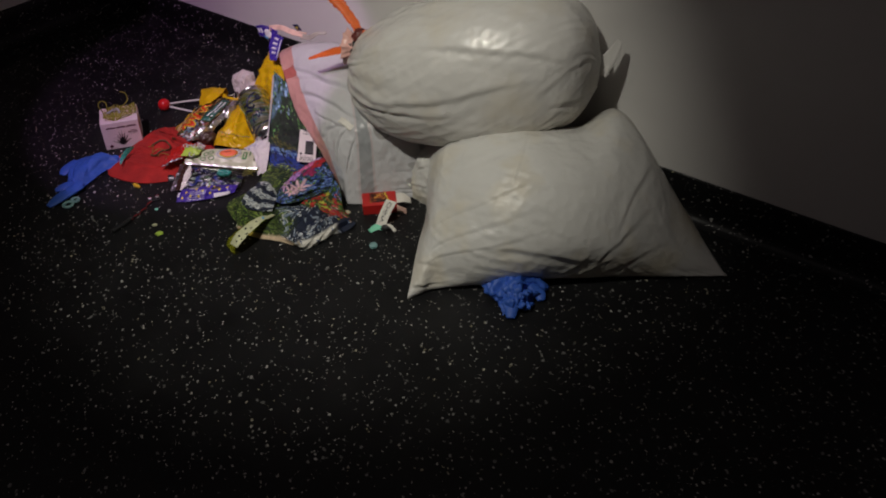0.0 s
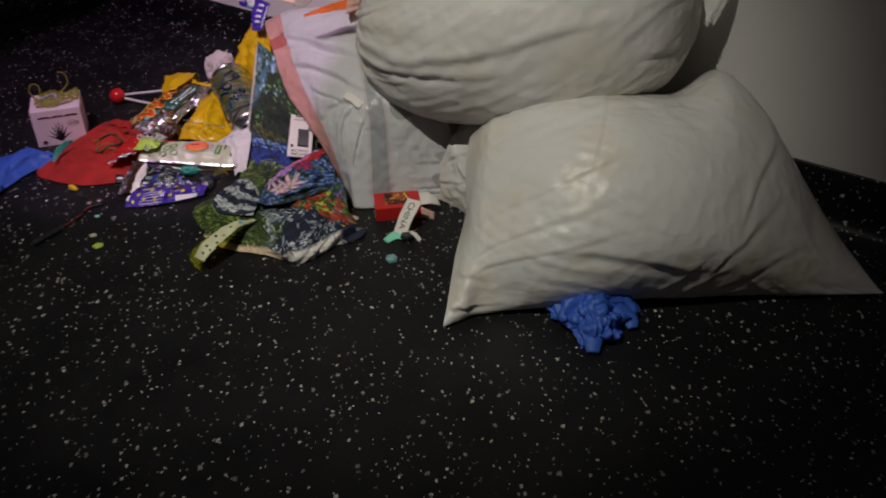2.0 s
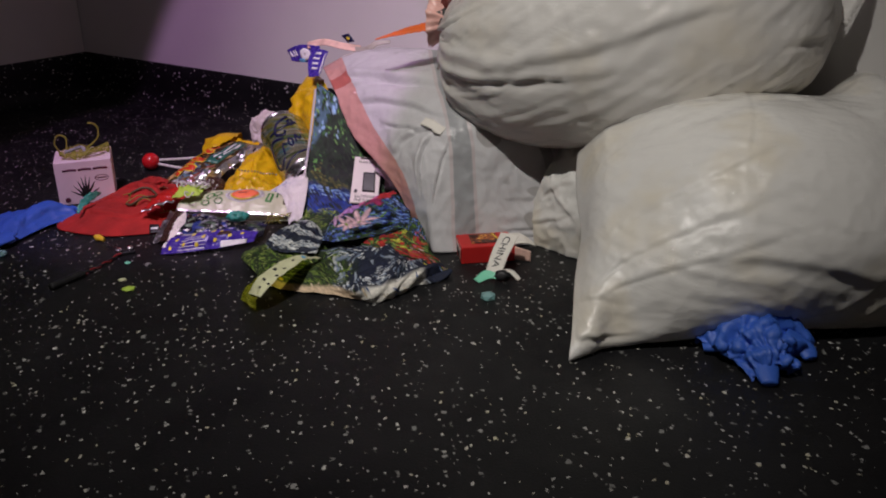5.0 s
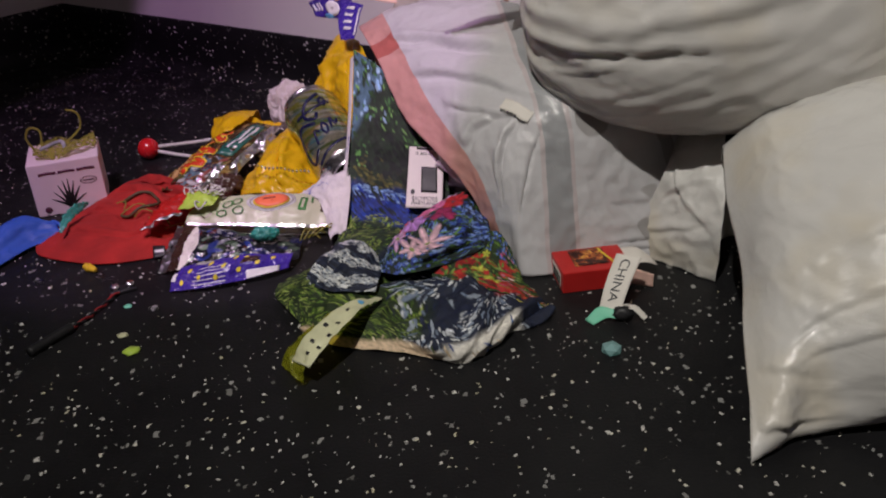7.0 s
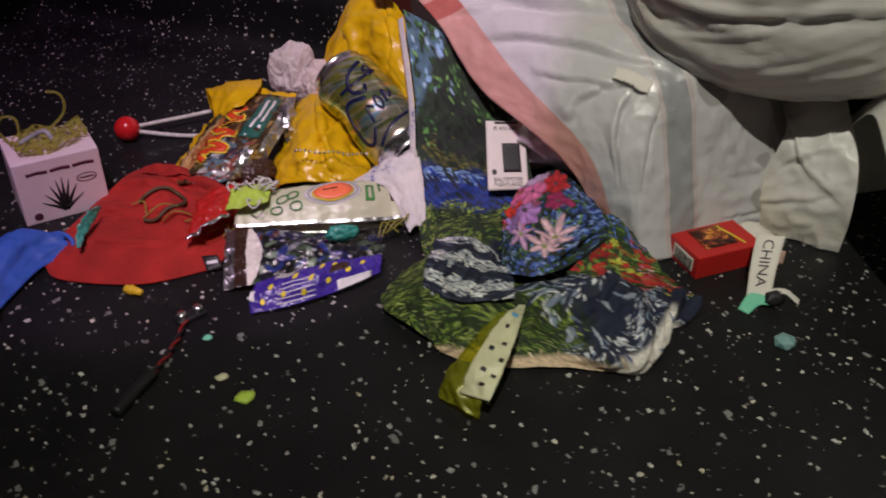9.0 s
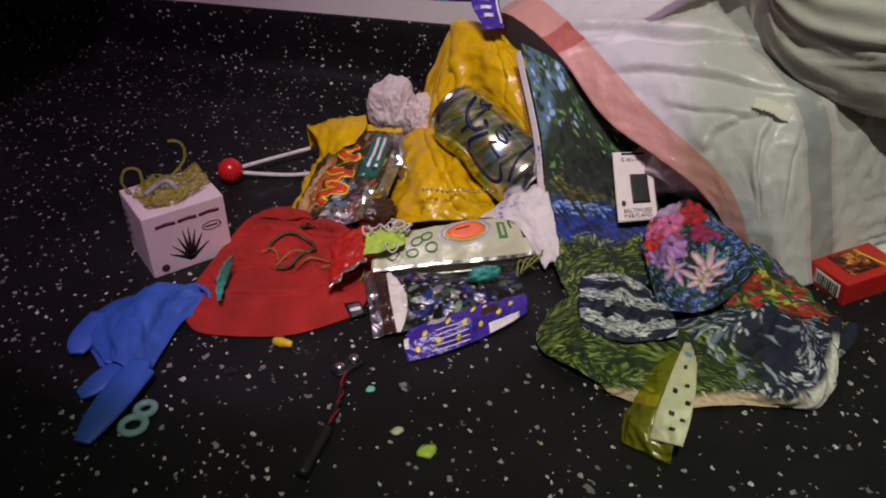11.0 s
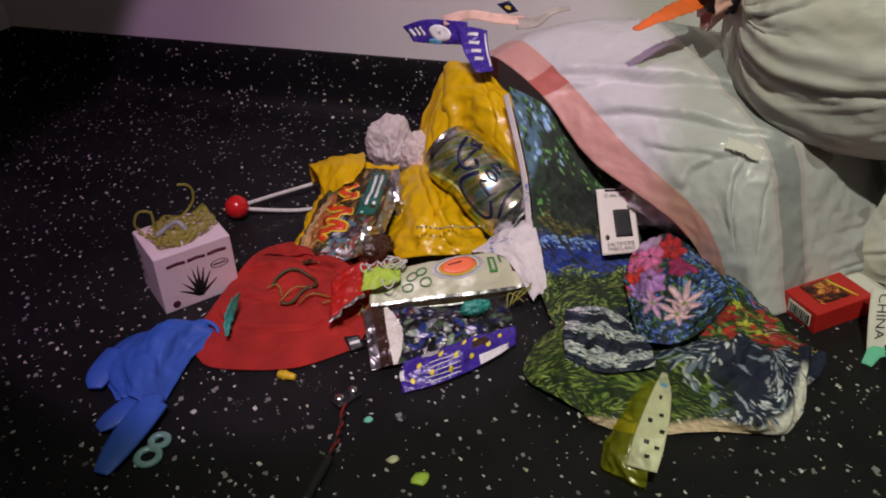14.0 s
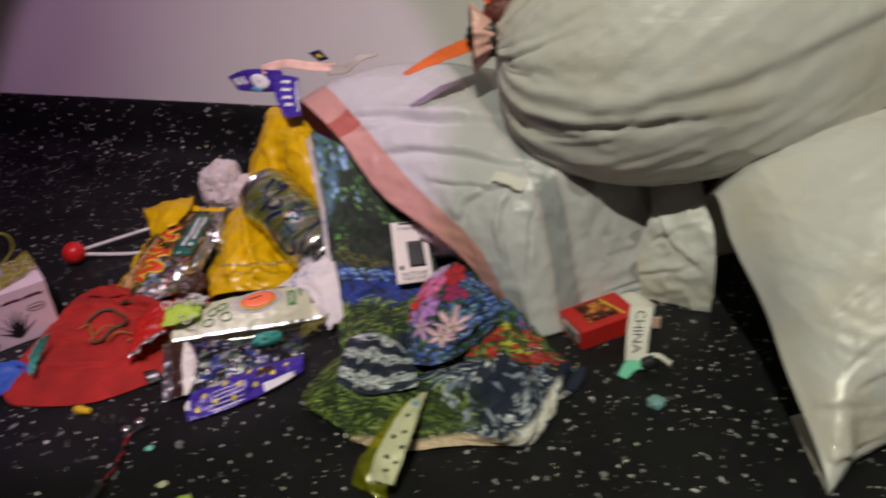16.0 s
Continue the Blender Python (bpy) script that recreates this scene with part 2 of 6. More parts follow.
M_INK = plain("blue_black_marker", (0.006, 0.008, 0.05), 0.35, bump=0.05)
M_CREAM = crinkled("cream_printed_pouch", (0.52, 0.53, 0.37), 0.40, 0, 0.06, 14, 0.12)
M_GREEN = plain("green_label", (0.05, 0.22, 0.05), 0.45)
M_STICKER = plain("orange_sticker", (0.95, 0.20, 0.09), 0.45, vary=0.08, bump=0.1)
M_STICKERRIM = plain("yellow_sticker_rim", (0.9, 0.62, 0.05), 0.45, bump=0.1)
M_LIME = plain("lime_packet", (0.42, 0.60, 0.08), 0.4, vary=0.2, scale=70)
M_BROWN = crinkled("brown_pouch", (0.045, 0.02, 0.014), 0.28, 0, 0.3, 24, 0.4)
M_PURPLE = crinkled("purple_packet", (0.055, 0.028, 0.30), 0.28, 0, 0.2, 24, 0.4)
M_DOT = plain("yellow_dot", (0.80, 0.66, 0.05), 0.45, bump=0.1)
M_WHITEINK = plain("white_ink", (0.75, 0.74, 0.76), 0.5, bump=0.1)
M_SKYINK = plain("sky_blue_ink", (0.15, 0.45, 0.75), 0.45, bump=0.1)
M_TEAL = crinkled("teal_wrapper", (0.04, 0.30, 0.25), 0.28, 0, 0.4, 40, 0.6)
M_MINT = plain("mint_green_card", (0.18, 0.62, 0.42), 0.5, vary=0.1)
M_TISSUE = crinkled("white_tissue", (0.88, 0.80, 0.81), 0.7, 0, 0.06, 30, 0.5, 0.40)
M_PINKTIS = plain("peach_tissue", (0.74, 0.48, 0.40), 0.85, vary=0.25, scale=50, bump=0.4)
M_BLUEWHITE = print_material("blue_white_cloth", [(0.26, (0.03, 0.07, 0.34)), (0.34, (0.60, 0.58, 0.60)), (0.7, (0.74, 0.70, 0.68))], 22, detail=3, distortion=1.0)
M_REDBOX = plain("red_printed_card", (0.55, 0.022, 0.02), 0.4, vary=0.08, scale=40, bump=0.1)
M_FLAME = print_material("flame_print", [(0.35, (0.02, 0.006, 0.004)), (0.5, (0.10, 0.015, 0.01)), (0.58, (0.55, 0.10, 0.02)), (0.68, (0.80, 0.45, 0.08))], 90, 0.4, 4, 2.0, (1, 1, 1), False)
M_REDFILM = crinkled("red_film", (0.50, 0.02, 0.016), 0.20, 0, 0.25, 30, 0.5)
M_INKED = inked("printed_cotton")
M_INKFILM = inked("printed_glossy_film", 0.24, 0.0, 120, 0.5)
M_INKCAN = inked("printed_can_metal", 0.22, 0.85, 300, 0.05)
M_FILM = film_material("clear_film", (0.94, 0.95, 0.95), 0.06)
M_WINDOW = film_material("clear_window_film", (0.96, 0.96, 0.96), 0.02)
M_CLEARTEAL = film_material("clear_teal_plastic", (0.75, 0.92, 0.92), 0.15, 0.45, (0.40, 0.68, 0.68))
M_LACE = film_material("olive_lace_ribbon", (0.8, 0.8, 0.5), 0.03, 0.50, (0.40, 0.37, 0.08))
M_CELLO = film_material("yellow_green_cellophane", (0.88, 0.88, 0.35), 0.06, 0.14, (0.62, 0.64, 0.05))
M_CREAMCELLO = plain("cream_waxed_paper", (0.62, 0.62, 0.40), 0.45, vary=0.15, scale=50)
M_YELLOWPILL = plain("yellow_capsule_paint", (0.72, 0.48, 0.03), 0.35, bump=0.15)
M_REDWIRE = plain("red_wire", (0.22, 0.012, 0.012), 0.4, bump=0.1)
M_GREYRIB = plain("grey_ribbon", (0.36, 0.32, 0.28), 0.5, vary=0.2)
M_CRUMB = plain("pale_crumb", (0.62, 0.55, 0.38), 0.8)
M_PRINTGREY = plain("grey_print", (0.42, 0.41, 0.40), 0.5)

# ---- helpers for building ----


def thing(name, label, category, at=(0, 0, 0), group="", kind=""):
    ob = new(name)
    ob.empty_display_size = 0.02
    ob.location = at
    return tagged(ob, label, category, group, kind)


def base_of(parent):
    """Where the thing stands that a part belongs to."""
    while parent is not None and parent.parent is not None:
        parent = parent.parent
    return parent.matrix_basis.translation if parent is not None and parent.type == "EMPTY" else Vector((0, 0, 0))


def mesh_part(name, verts, faces, material, parent=None, label="", uvs=None, smooth=True, thick=0.0, materials=None, slots=None, inks=None):
    me = bpy.data.meshes.new(name)
    origin = base_of(parent)
    me.from_pydata([tuple(Vector(v) - origin) for v in verts], [], faces)
    me.materials.append(material)
    for m in materials or ():
        me.materials.append(m)
    if slots is not None:
        me.polygons.foreach_set("material_index", slots)
    if uvs is not None:
        layer = me.uv_layers.new(name="UVMap")
        loops = np.empty(len(me.loops), dtype=np.int32)
        me.loops.foreach_get("vertex_index", loops)
        layer.data.foreach_set("uv", np.asarray(uvs)[loops].ravel())
    if inks is not None:
        layer = me.color_attributes.new(name="ink", type="FLOAT_COLOR", domain="POINT")
        layer.data.foreach_set("color", np.concatenate([inks.reshape(-1, 3), np.ones((len(verts), 1))], axis=1).ravel())
    if smooth:
        me.polygons.foreach_set("use_smooth", [True] * len(me.polygons))
    me.update()
    ob = new(name, me)
    if parent is not None:
        ob.parent = parent
    if thick:
        mod = ob.modifiers.new("thickness", "SOLIDIFY")
        mod.thickness, mod.offset = thick, 0.0
    if label:
        ob["label"] = label
    return ob


def part(name, bm, material, parent=None, label="", smooth=True):
    me = bpy.data.meshes.new(name)
    origin = base_of(parent)
    bmesh.ops.translate(bm, verts=bm.verts, vec=-origin)
    bm.to_mesh(me)
    bm.free()
    me.materials.append(material)
    if smooth:
        me.polygons.foreach_set("use_smooth", [True] * len(me.polygons))
    ob = new(name, me)
    if parent is not None:
        ob.parent = parent
    if label:
        ob["label"] = label
    return ob


def spline(points, n):
    """n points along a smooth curve through the given ones (Catmull-Rom), for any trailing shape."""
    p = np.asarray(points, dtype=float)
    k = len(p)
    ext = np.concatenate([(2 * p[:1] - p[1:2]), p, (2 * p[-1:] - p[-2:-1])])
    out = []
    for t in np.linspace(0, k - 1, n):
        i = min(int(t), k - 2)
        f = t - i
        a, b, c, d = ext[i], ext[i + 1], ext[i + 2], ext[i + 3]
        out.append(0.5 * (2 * b + (c - a) * f + (2 * a - 5 * b + 4 * c - d) * f * f + (3 * b - a - 3 * c + d) * f ** 3))
    return np.array(out)


def wrinkle(p, size, sharp=0.6):
    """Between -1 and 1: soft dents mixed with sharp creases of about that size in metres."""
    v = Vector(p) / size
    soft = noise.noise(v)
    crease = 1 - 2.6 * abs(noise.noise(v * 1.7 + Vector((5.2, 1.3, 8.1))))
    return (1 - sharp) * soft + sharp * crease


class Sheet:
    """A surface over u (along rows) and v (along columns), that parts and prints can be laid on."""

    def __init__(self, grid):
        self.g = np.asarray(grid, dtype=float)
        self.normals()

    def normals(self):
        du = np.gradient(self.g, axis=0)
        dv = np.gradient(self.g, axis=1)
        n = np.cross(du, dv)
        self.n = n / (np.linalg.norm(n, axis=2, keepdims=True) + 1e-12)

    def crumple(self, amount, size, sharp=0.6, seed=0, edge=1.0, floor=None):
        a, b, _ = self.g.shape
        for i in range(a):
            for j in range(b):
                p = self.g[i, j]
                q = p + seed * 0.37
                w = wrinkle(q, size, sharp) + 0.45 * wrinkle(q + 3.1, size * 0.42, sharp)
                if edge < 1.0:
                    s = min(i, a - 1 - i) / (0.15 * a)
                    t = min(j, b - 1 - j) / (0.15 * b)
                    w *= edge + (1 - edge) * min(1, s, t)
                self.g[i, j] = p + self.n[i, j] * (amount * w)
        if floor is not None:
            self.g[..., 2] = np.maximum(self.g[..., 2], floor)
        self.normals()
        return self

    def folds(self, amount, along, across, seed=0, lean=0.0, mask=None):
        """Sharp drawn-out folds that run along u: few to the length, many to the width."""
        a, b, _ = self.g.shape
        for i in range(a):
            for j in range(b):
                u, v = i / (a - 1), j / (b - 1)
                q = Vector((u * along, (v + lean * u) * across, seed * 1.7))
                ridge = 0.5 - 1.6 * abs(noise.noise(q)) + 0.25 - 0.7 * abs(noise.noise(q * 2.1 + Vector((0, 3, 5))))
                w = max(0.0, 0.5 + 1.5 * noise.noise(Vector((u * 2.3, v * 2.3, seed + 9.5))))
                if mask:
                    w *= mask(u, v)
                self.g[i, j] += self.n[i, j] * (amount * ridge * min(1, w))
        self.normals()
        return self

    def at(self, u, v, off=0.0):
        a, b, _ = self.g.shape
        x, y = min(max(u, 0), 1) * (a - 1), min(max(v, 0), 1) * (b - 1)
        i, j = min(int(x), a - 2), min(int(y), b - 2)
        f, h = x - i, y - j
        def blend(m):
            return (m[i, j] * (1 - f) + m[i + 1, j] * f) * (1 - h) + (m[i, j + 1] * (1 - f) + m[i + 1, j + 1] * f) * h
        return blend(self.g) + off * blend(self.n)

    def part(self, name, material, parent=None, label="", thick=0.0006, wrap=False, keep=None, materials=None, slot=None, ink=None):
        a, b, _ = self.g.shape
        verts = self.g.reshape(-1, 3)
        uvs = [(i / (a - 1), j / (b - 1)) for i in range(a) for j in range(b)]
        faces, slots = [], []
        for i in range(a - 1):
            for j in range(b - 1):
                if keep and not keep((i + 0.5) / (a - 1), (j + 0.5) / (b - 1)):
                    continue
                faces.append((i * b + j, (i + 1) * b + j, (i + 1) * b + j + 1, i * b + j + 1))
                slots.append(slot((i + 0.5) / (a - 1), (j + 0.5) / (b - 1)) if slot else 0)
        return mesh_part(name, verts, faces, material, parent, label, uvs, True, thick, materials, slots if slot else None, ink.c if ink else None)

    def pleats(self, folds):
        """Drawn folds with one sharp lip: each starts at (u0, v0), ends at (u1, v1), and has a height and a width across v."""
        a, b, _ = self.g.shape
        u, v = np.meshgrid(np.linspace(0, 1, a), np.linspace(0, 1, b), indexing="ij")
        shift = np.zeros((a, b))
        for k, (u0, v0, u1, v1, height, width) in enumerate(folds):
            t = (u - u0) / (u1 - u0)
            wave = np.sin(5 * t + 2.1 * k) * 0.14 + np.sin(17 * t + 1.3 * k) * 0.04
            x = (v - (v0 + (v1 - v0) * t)) / width + wave
            fade = np.clip(t * 7, 0, 1) * np.clip((1 - t) * 2.5, 0, 1)
            lip = np.where(x > 0, np.exp(-x * 2.2), np.exp(-(x * 7) ** 2))
            dip = -0.5 * np.exp(-((x + 0.35) * 4) ** 2)
            shift += 0.42 * height * fade * (lip + dip)
        self.g += self.n * shift[..., None]
        self.normals()
        return self

    def patch(self, name, u0, u1, v0, v1, material, parent, label="", off=0.0007, skew=0.0, n=10):
        """A printed or stuck-on rectangle."""
        g = [[self.at(u0 + (u1 - u0) * i / n + skew * j / n, v0 + (v1 - v0) * j / n, off) for j in range(n + 1)] for i in range(n + 1)]
        return Sheet(g).part(name, material, parent, label, 0.0003)

    def disc(self, name, u, v, ru, rv, material, parent, label="", off=0.0007, hole=0.0, n=18):
        verts, faces = [], []
        for ring in range(4):
            r = hole + (1 - hole) * ring / 3 if ring or hole else 0.02
            for k in range(n):
                a = 2 * math.pi * k / n
                verts.append(self.at(u + ru * r * math.cos(a), v + rv * r * math.sin(a), off))
        for ring in range(3):
            for k in range(n):
                faces.append((ring * n + k, (ring + 1) * n + k, (ring + 1) * n + (k + 1) % n, ring * n + (k + 1) % n))
        if not hole:
            faces.append(tuple(range(n))[::-1])
        return mesh_part(name, verts, faces, material, parent, label, None, True, 0.0003)

    def stroke(self, name, points, width, material, parent, label="", off=0.0009, n=30, taper=0.0):
        """A drawn line through (u, v) points."""
        path = spline(points, n)
        pos = [Vector(self.at(u, v, off)) for u, v in path]
        verts, faces = [], []
        for k, p in enumerate(pos):
            d = (pos[min(k + 1, n - 1)] - pos[max(k - 1, 0)]).normalized()
            q = Vector(self.at(path[k][0], path[k][1], off + 0.01)) - p
            side = d.cross(q).normalized() * width * 0.5 * (1 - taper * k / (n - 1))
            verts += [p - side, p + side]
            if k:
                faces.append((2 * k - 2, 2 * k - 1, 2 * k + 1, 2 * k))
        return mesh_part(name, verts, faces, material, parent, label, None, True, 0.0003)

    def words(self, name, text, u0, v0, du, dv, material, parent, label="", off=0.0009):
        """Lettering: the text's own x runs along du (u, v) and its y along dv, per unit of letter height."""
        data = bpy.data.curves.new(name, "FONT")
        data.body, data.align_x, data.resolution_u = text, "CENTER", 3
        tmp = new(name, data)
        me = bpy.data.meshes.new_from_object(tmp.evaluated_get(bpy.context.evaluated_depsgraph_get()))
        bpy.data.objects.remove(tmp)
        verts = [self.at(u0 + v.co.x * du[0] + v.co.y * dv[0], v0 + v.co.x * du[1] + v.co.y * dv[1], off) for v in me.vertices]
        faces = [tuple(p.vertices) for p in me.polygons]
        bpy.data.meshes.remove(me)
        return mesh_part(name, verts, faces, material, parent, label, None, False, 0.0002)


class Paint:
    """A picture printed on a sheet, laid down dab by dab; u and v run from 0 to 1, sizes are in metres."""

    def __init__(self, nu, nv, tall, wide, base, seed):
        self.c = np.zeros((nu, nv, 3)) + np.array(base)
        self.tall, self.wide, self.rr = tall, wide, random.Random(seed)
        self.U, self.V = np.meshgrid(np.linspace(0, 1, nu), np.linspace(0, 1, nv), indexing="ij")

    def wash(self, where, colour, amount=1.0):
        """Colour wherever the function of (u, v) is over 0, with a soft rim."""
        w = np.clip(where(self.U, self.V) * 22 + 0.5, 0, 1)[..., None] * amount
        self.c = self.c * (1 - w) + np.array(colour) * w

    def grain(self, size, amount):
        nu, nv, _ = self.c.shape
        for i in range(nu):
            for j in range(nv):
                self.c[i, j] *= 1 + amount * noise.noise(Vector((i / nu * self.tall / size, j / nv * self.wide / size, self.tall * 50)))

    def dab(self, u, v, length, width, angle, colour):
        """A tapered stroke of paint; angle 0 runs along u."""
        nu, nv, _ = self.c.shape
        r = length * 0.5 + width
        i0, i1 = max(0, int((u - r / self.tall) * nu)), min(nu, int((u + r / self.tall) * nu) + 2)
        j0, j1 = max(0, int((v - r / self.wide) * nv)), min(nv, int((v + r / self.wide) * nv) + 2)
        if i0 >= i1 or j0 >= j1:
            return
        x, y = (self.U[i0:i1, j0:j1] - u) * self.tall, (self.V[i0:i1, j0:j1] - v) * self.wide
        p, q = x * math.cos(angle) + y * math.sin(angle), -x * math.sin(angle) + y * math.cos(angle)
        w = np.clip((1 - (2 * p / length) ** 2 - (2 * q / width) ** 2) * 2.5, 0, 1)[..., None]
        self.c[i0:i1, j0:j1] = self.c[i0:i1, j0:j1] * (1 - w) + np.array(colour) * w

    def scatter(self, count, area, length, width, angle, colours, spread=0.6):
        """Many dabs inside the box (u0, u1, v0, v1), or where area is a function, wherever it is over 0."""
        for _ in range(count):
            if callable(area):
                u, v = self.rr.random(), self.rr.random()
                if area(u, v) <= 0:
                    continue
            else:
                u, v = self.rr.uniform(area[0], area[1]), self.rr.uniform(area[2], area[3])
            k = self.rr.uniform(0.6, 1.3)
            tone = self.rr.uniform(0.7, 1.3)
            self.dab(u, v, length * k, width * k, (angle(u, v) if callable(angle) else angle) + self.rr.uniform(-spread, spread), tuple(c * tone for c in self.rr.choice(colours)))

    def bloom(self, u, v, size, petals, colour, heart, turn=0.0, slim=0.42):
        for k in range(petals):
            a = turn + 2 * math.pi * k / petals
            for w, tone in ((1.0, 0.72), (0.62, 1.0), (0.25, 1.25)):
                self.dab(u + 0.5 * size * math.cos(a) / self.tall, v + 0.5 * size * math.sin(a) / self.wide, size * 0.95, size * slim * w, a, tuple(c * tone for c in colour))
        self.dab(u, v, size * 0.3, size * 0.3, 0, heart)


def loft(rows, nu, nv):
    """A smooth surface through rows of control points."""
    fine = [spline(r, nv) for r in rows]
    cols = np.array(fine)
    return Sheet(spline(cols, nu))


def tube(name, points, radius, material, parent=None, label="", n=40, sides=8, squash=1.0, taper=None):
    path = spline(points, n)
    verts, faces = [], []
    for k in range(n):
        d = Vector(path[min(k + 1, n - 1)] - path[max(k - 1, 0)]).normalized()
        a = d.cross(Vector((0, 0, 1)))
        a = a.normalized() if a.length > 1e-4 else Vector((1, 0, 0))
        b = a.cross(d).normalized()
        r = radius * (taper(k / (n - 1)) if taper else 1)
        for s in range(sides):
            t = 2 * math.pi * s / sides
            verts.append(Vector(path[k]) + a * (r * math.cos(t)) + b * (r * squash * math.sin(t)))
        if k:
            for s in range(sides):
                faces.append(((k - 1) * sides + s, (k - 1) * sides + (s + 1) % sides, k * sides + (s + 1) % sides, k * sides + s))
    faces += [tuple(range(sides))[::-1], tuple(range((n - 1) * sides, n * sides))]
    return mesh_part(name, verts, faces, material, parent, label)


def ribbon(name, points, width, material, parent=None, label="", n=40, up=(0, 0, 1), twist=0.0, thick=0.0006, taper=None, rag=0.0):
    path = spline(points, n)
    verts, faces = [], []
    for k in range(n):
        d = Vector(path[min(k + 1, n - 1)] - path[max(k - 1, 0)]).normalized()
        side = d.cross(Vector(up))
        side = side.normalized() if side.length > 1e-4 else Vector((1, 0, 0))
        side = Matrix.Rotation(twist * k / n, 3, d) @ side
        w = width * 0.5 * (taper(k / (n - 1)) if taper else 1)
        mid = Vector(path[k])
        lift = d.cross(side) * 0.12 * w
        for f in (-1, -0.5, 0, 0.5, 1):
            j = 1 + rag * noise.noise(Vector((k * 0.9, f * 2, width * 900)))
            verts.append(mid + side * w * f * j + lift * (1 - f * f))
        if k:
            for c in range(4):
                faces.append(((k - 1) * 5 + c, (k - 1) * 5 + c + 1, k * 5 + c + 1, k * 5 + c))
    return mesh_part(name, verts, faces, material, parent, label, None, True, thick)


def box_mesh(bm, size, m, bevel=0.001):
    r = bmesh.ops.create_cube(bm, size=1.0, matrix=m @ Matrix.Diagonal((*size, 1)))
    if bevel:
        bmesh.ops.bevel(bm, geom=list({e for v in r["verts"] for e in v.link_edges}), offset=bevel, segments=2, affect="EDGES", profile=0.5)


def crumpled_ball(name, centre, radii, material, parent=None, label="", amount=0.25, size=0.5, seed=0, sub=5, floor=None, sharp=0.7):
    bm = bmesh.new()
    bmesh.ops.create_icosphere(bm, subdivisions=sub, radius=1)
    for v in bm.verts:
        w = wrinkle(v.co + Vector((seed * 3.7, seed, 0)), size, sharp) + 0.5 * wrinkle(v.co * 1.3 + Vector((0, seed, 4)), size * 0.4, sharp)
        r = 1 + amount * w
        v.co = Vector((v.co.x * radii[0] * r + centre[0], v.co.y * radii[1] * r + centre[1], v.co.z * radii[2] * r + centre[2]))
        if floor is not None:
            v.co.z = max(v.co.z, floor)
    return part(name, bm, material, parent, label)


# ---- the room ----
WALL_AT, WALL_DIR = Vector((0, 1.636, 0)), Vector((0.8231, -0.5678, 0))
WALL_OUT = Vector((-0.5678, -0.8231, 0))
CORNER = WALL_AT + WALL_DIR * -1.09
LEFT_DIR = Vector((-0.66, -0.75, 0)).normalized()
LEFT_OUT = Vector((0.75, -0.66, 0)).normalized()


def slab(name, start, direction, inward, length, height, thick, material, z=0.0):
    """A wall whose room face runs from start along direction."""
    bm = bmesh.new()
    a, b = Vector(start), Vector(start) + direction * length
    back = inward * -thick
    low = [a, b, b + back, a + back]
    v = [bm.verts.new(p + Vector((0, 0, z))) for p in low] + [bm.verts.new(p + Vector((0, 0, z + height))) for p in low]
    for f in ((0, 1, 5, 4), (1, 2, 6, 5), (2, 3, 7, 6), (3, 0, 4, 7), (4, 5, 6, 7), (3, 2, 1, 0)):
        bm.faces.new([v[i] for i in f])
    bmesh.ops.recalc_face_normals(bm, faces=bm.faces)
    return part(name, bm, material, smooth=False)


def skirting(name, start, direction, inward, length):
    """Coved rubber skirting: an upright with a rounded top and a sweep onto the floor."""
    profile = [(0.0, 0.087), (0.0022, 0.0868), (0.0032, 0.085), (0.0034, 0.06), (0.0036, 0.03), (0.005, 0.018), (0.009, 0.009), (0.015, 0.004), (0.022, 0.0018), (0.026, 0.0002)]
    verts, faces, n = [], [], 60
    for k in range(n + 1):
        p = Vector(start) + direction * (length * k / n)
        for out, z in profile:
            verts.append(p + inward * (out + 0.0005 * noise.noise(Vector((k * 0.4, z * 40, 0)))) + Vector((0, 0, z)))
        if k:
            m = len(profile)
            for c in range(m - 1):
                faces.append(((k - 1) * m + c, k * m + c, k * m + c + 1, (k - 1) * m + c + 1))
    return mesh_part(name, verts, faces, M_SKIRT)


bm = bmesh.new()
bmesh.ops.create_grid(bm, x_segments=40, y_segments=40, size=3.2)
bmesh.ops.translate(bm, verts=bm.verts, vec=(0, 0.3, 0))
tagged(part("floor", bm, M_FLOOR, smooth=False), "black rubber floor with scattered pale flecks", "floor", kind="structure")
tagged(slab("wall_north", CORNER - WALL_DIR * 0.12, WALL_DIR, WALL_OUT, 3.6, 2.6, 0.12, M_WALL), "plain white painted wall behind the bags", "wall", kind="structure")
tagged(slab("wall_west", CORNER + LEFT_DIR * 0.002, LEFT_DIR, LEFT_OUT, 2.9, 2.6, 0.12, M_WALL), "plain white painted wall in shade", "wall", kind="structure")
tagged(skirting("baseboard_north", CORNER, WALL_DIR, WALL_OUT, 3.3), "black flecked rubber coved skirting", "skirting", kind="structure")
tagged(skirting("baseboard_west", CORNER, LEFT_DIR, LEFT_OUT, 2.7), "black flecked rubber coved skirting", "skirting", kind="structure")
tagged(slab("wall_east", (1.75, 0.45, 0), Vector((-0.35, -0.94, 0)).normalized(), Vector((-0.94, 0.35, 0)).normalized(), 3.2, 2.6, 0.12, M_WALL), "plain white painted wall", "wall", kind="structure")
tagged(slab("wall_south", (0.9, -2.3, 0), Vector((-1, 0.1, 0)).normalized(), Vector((0.1, 1, 0)).normalized(), 4.0, 2.6, 0.12, M_WALL), "plain white painted wall", "wall", kind="structure")
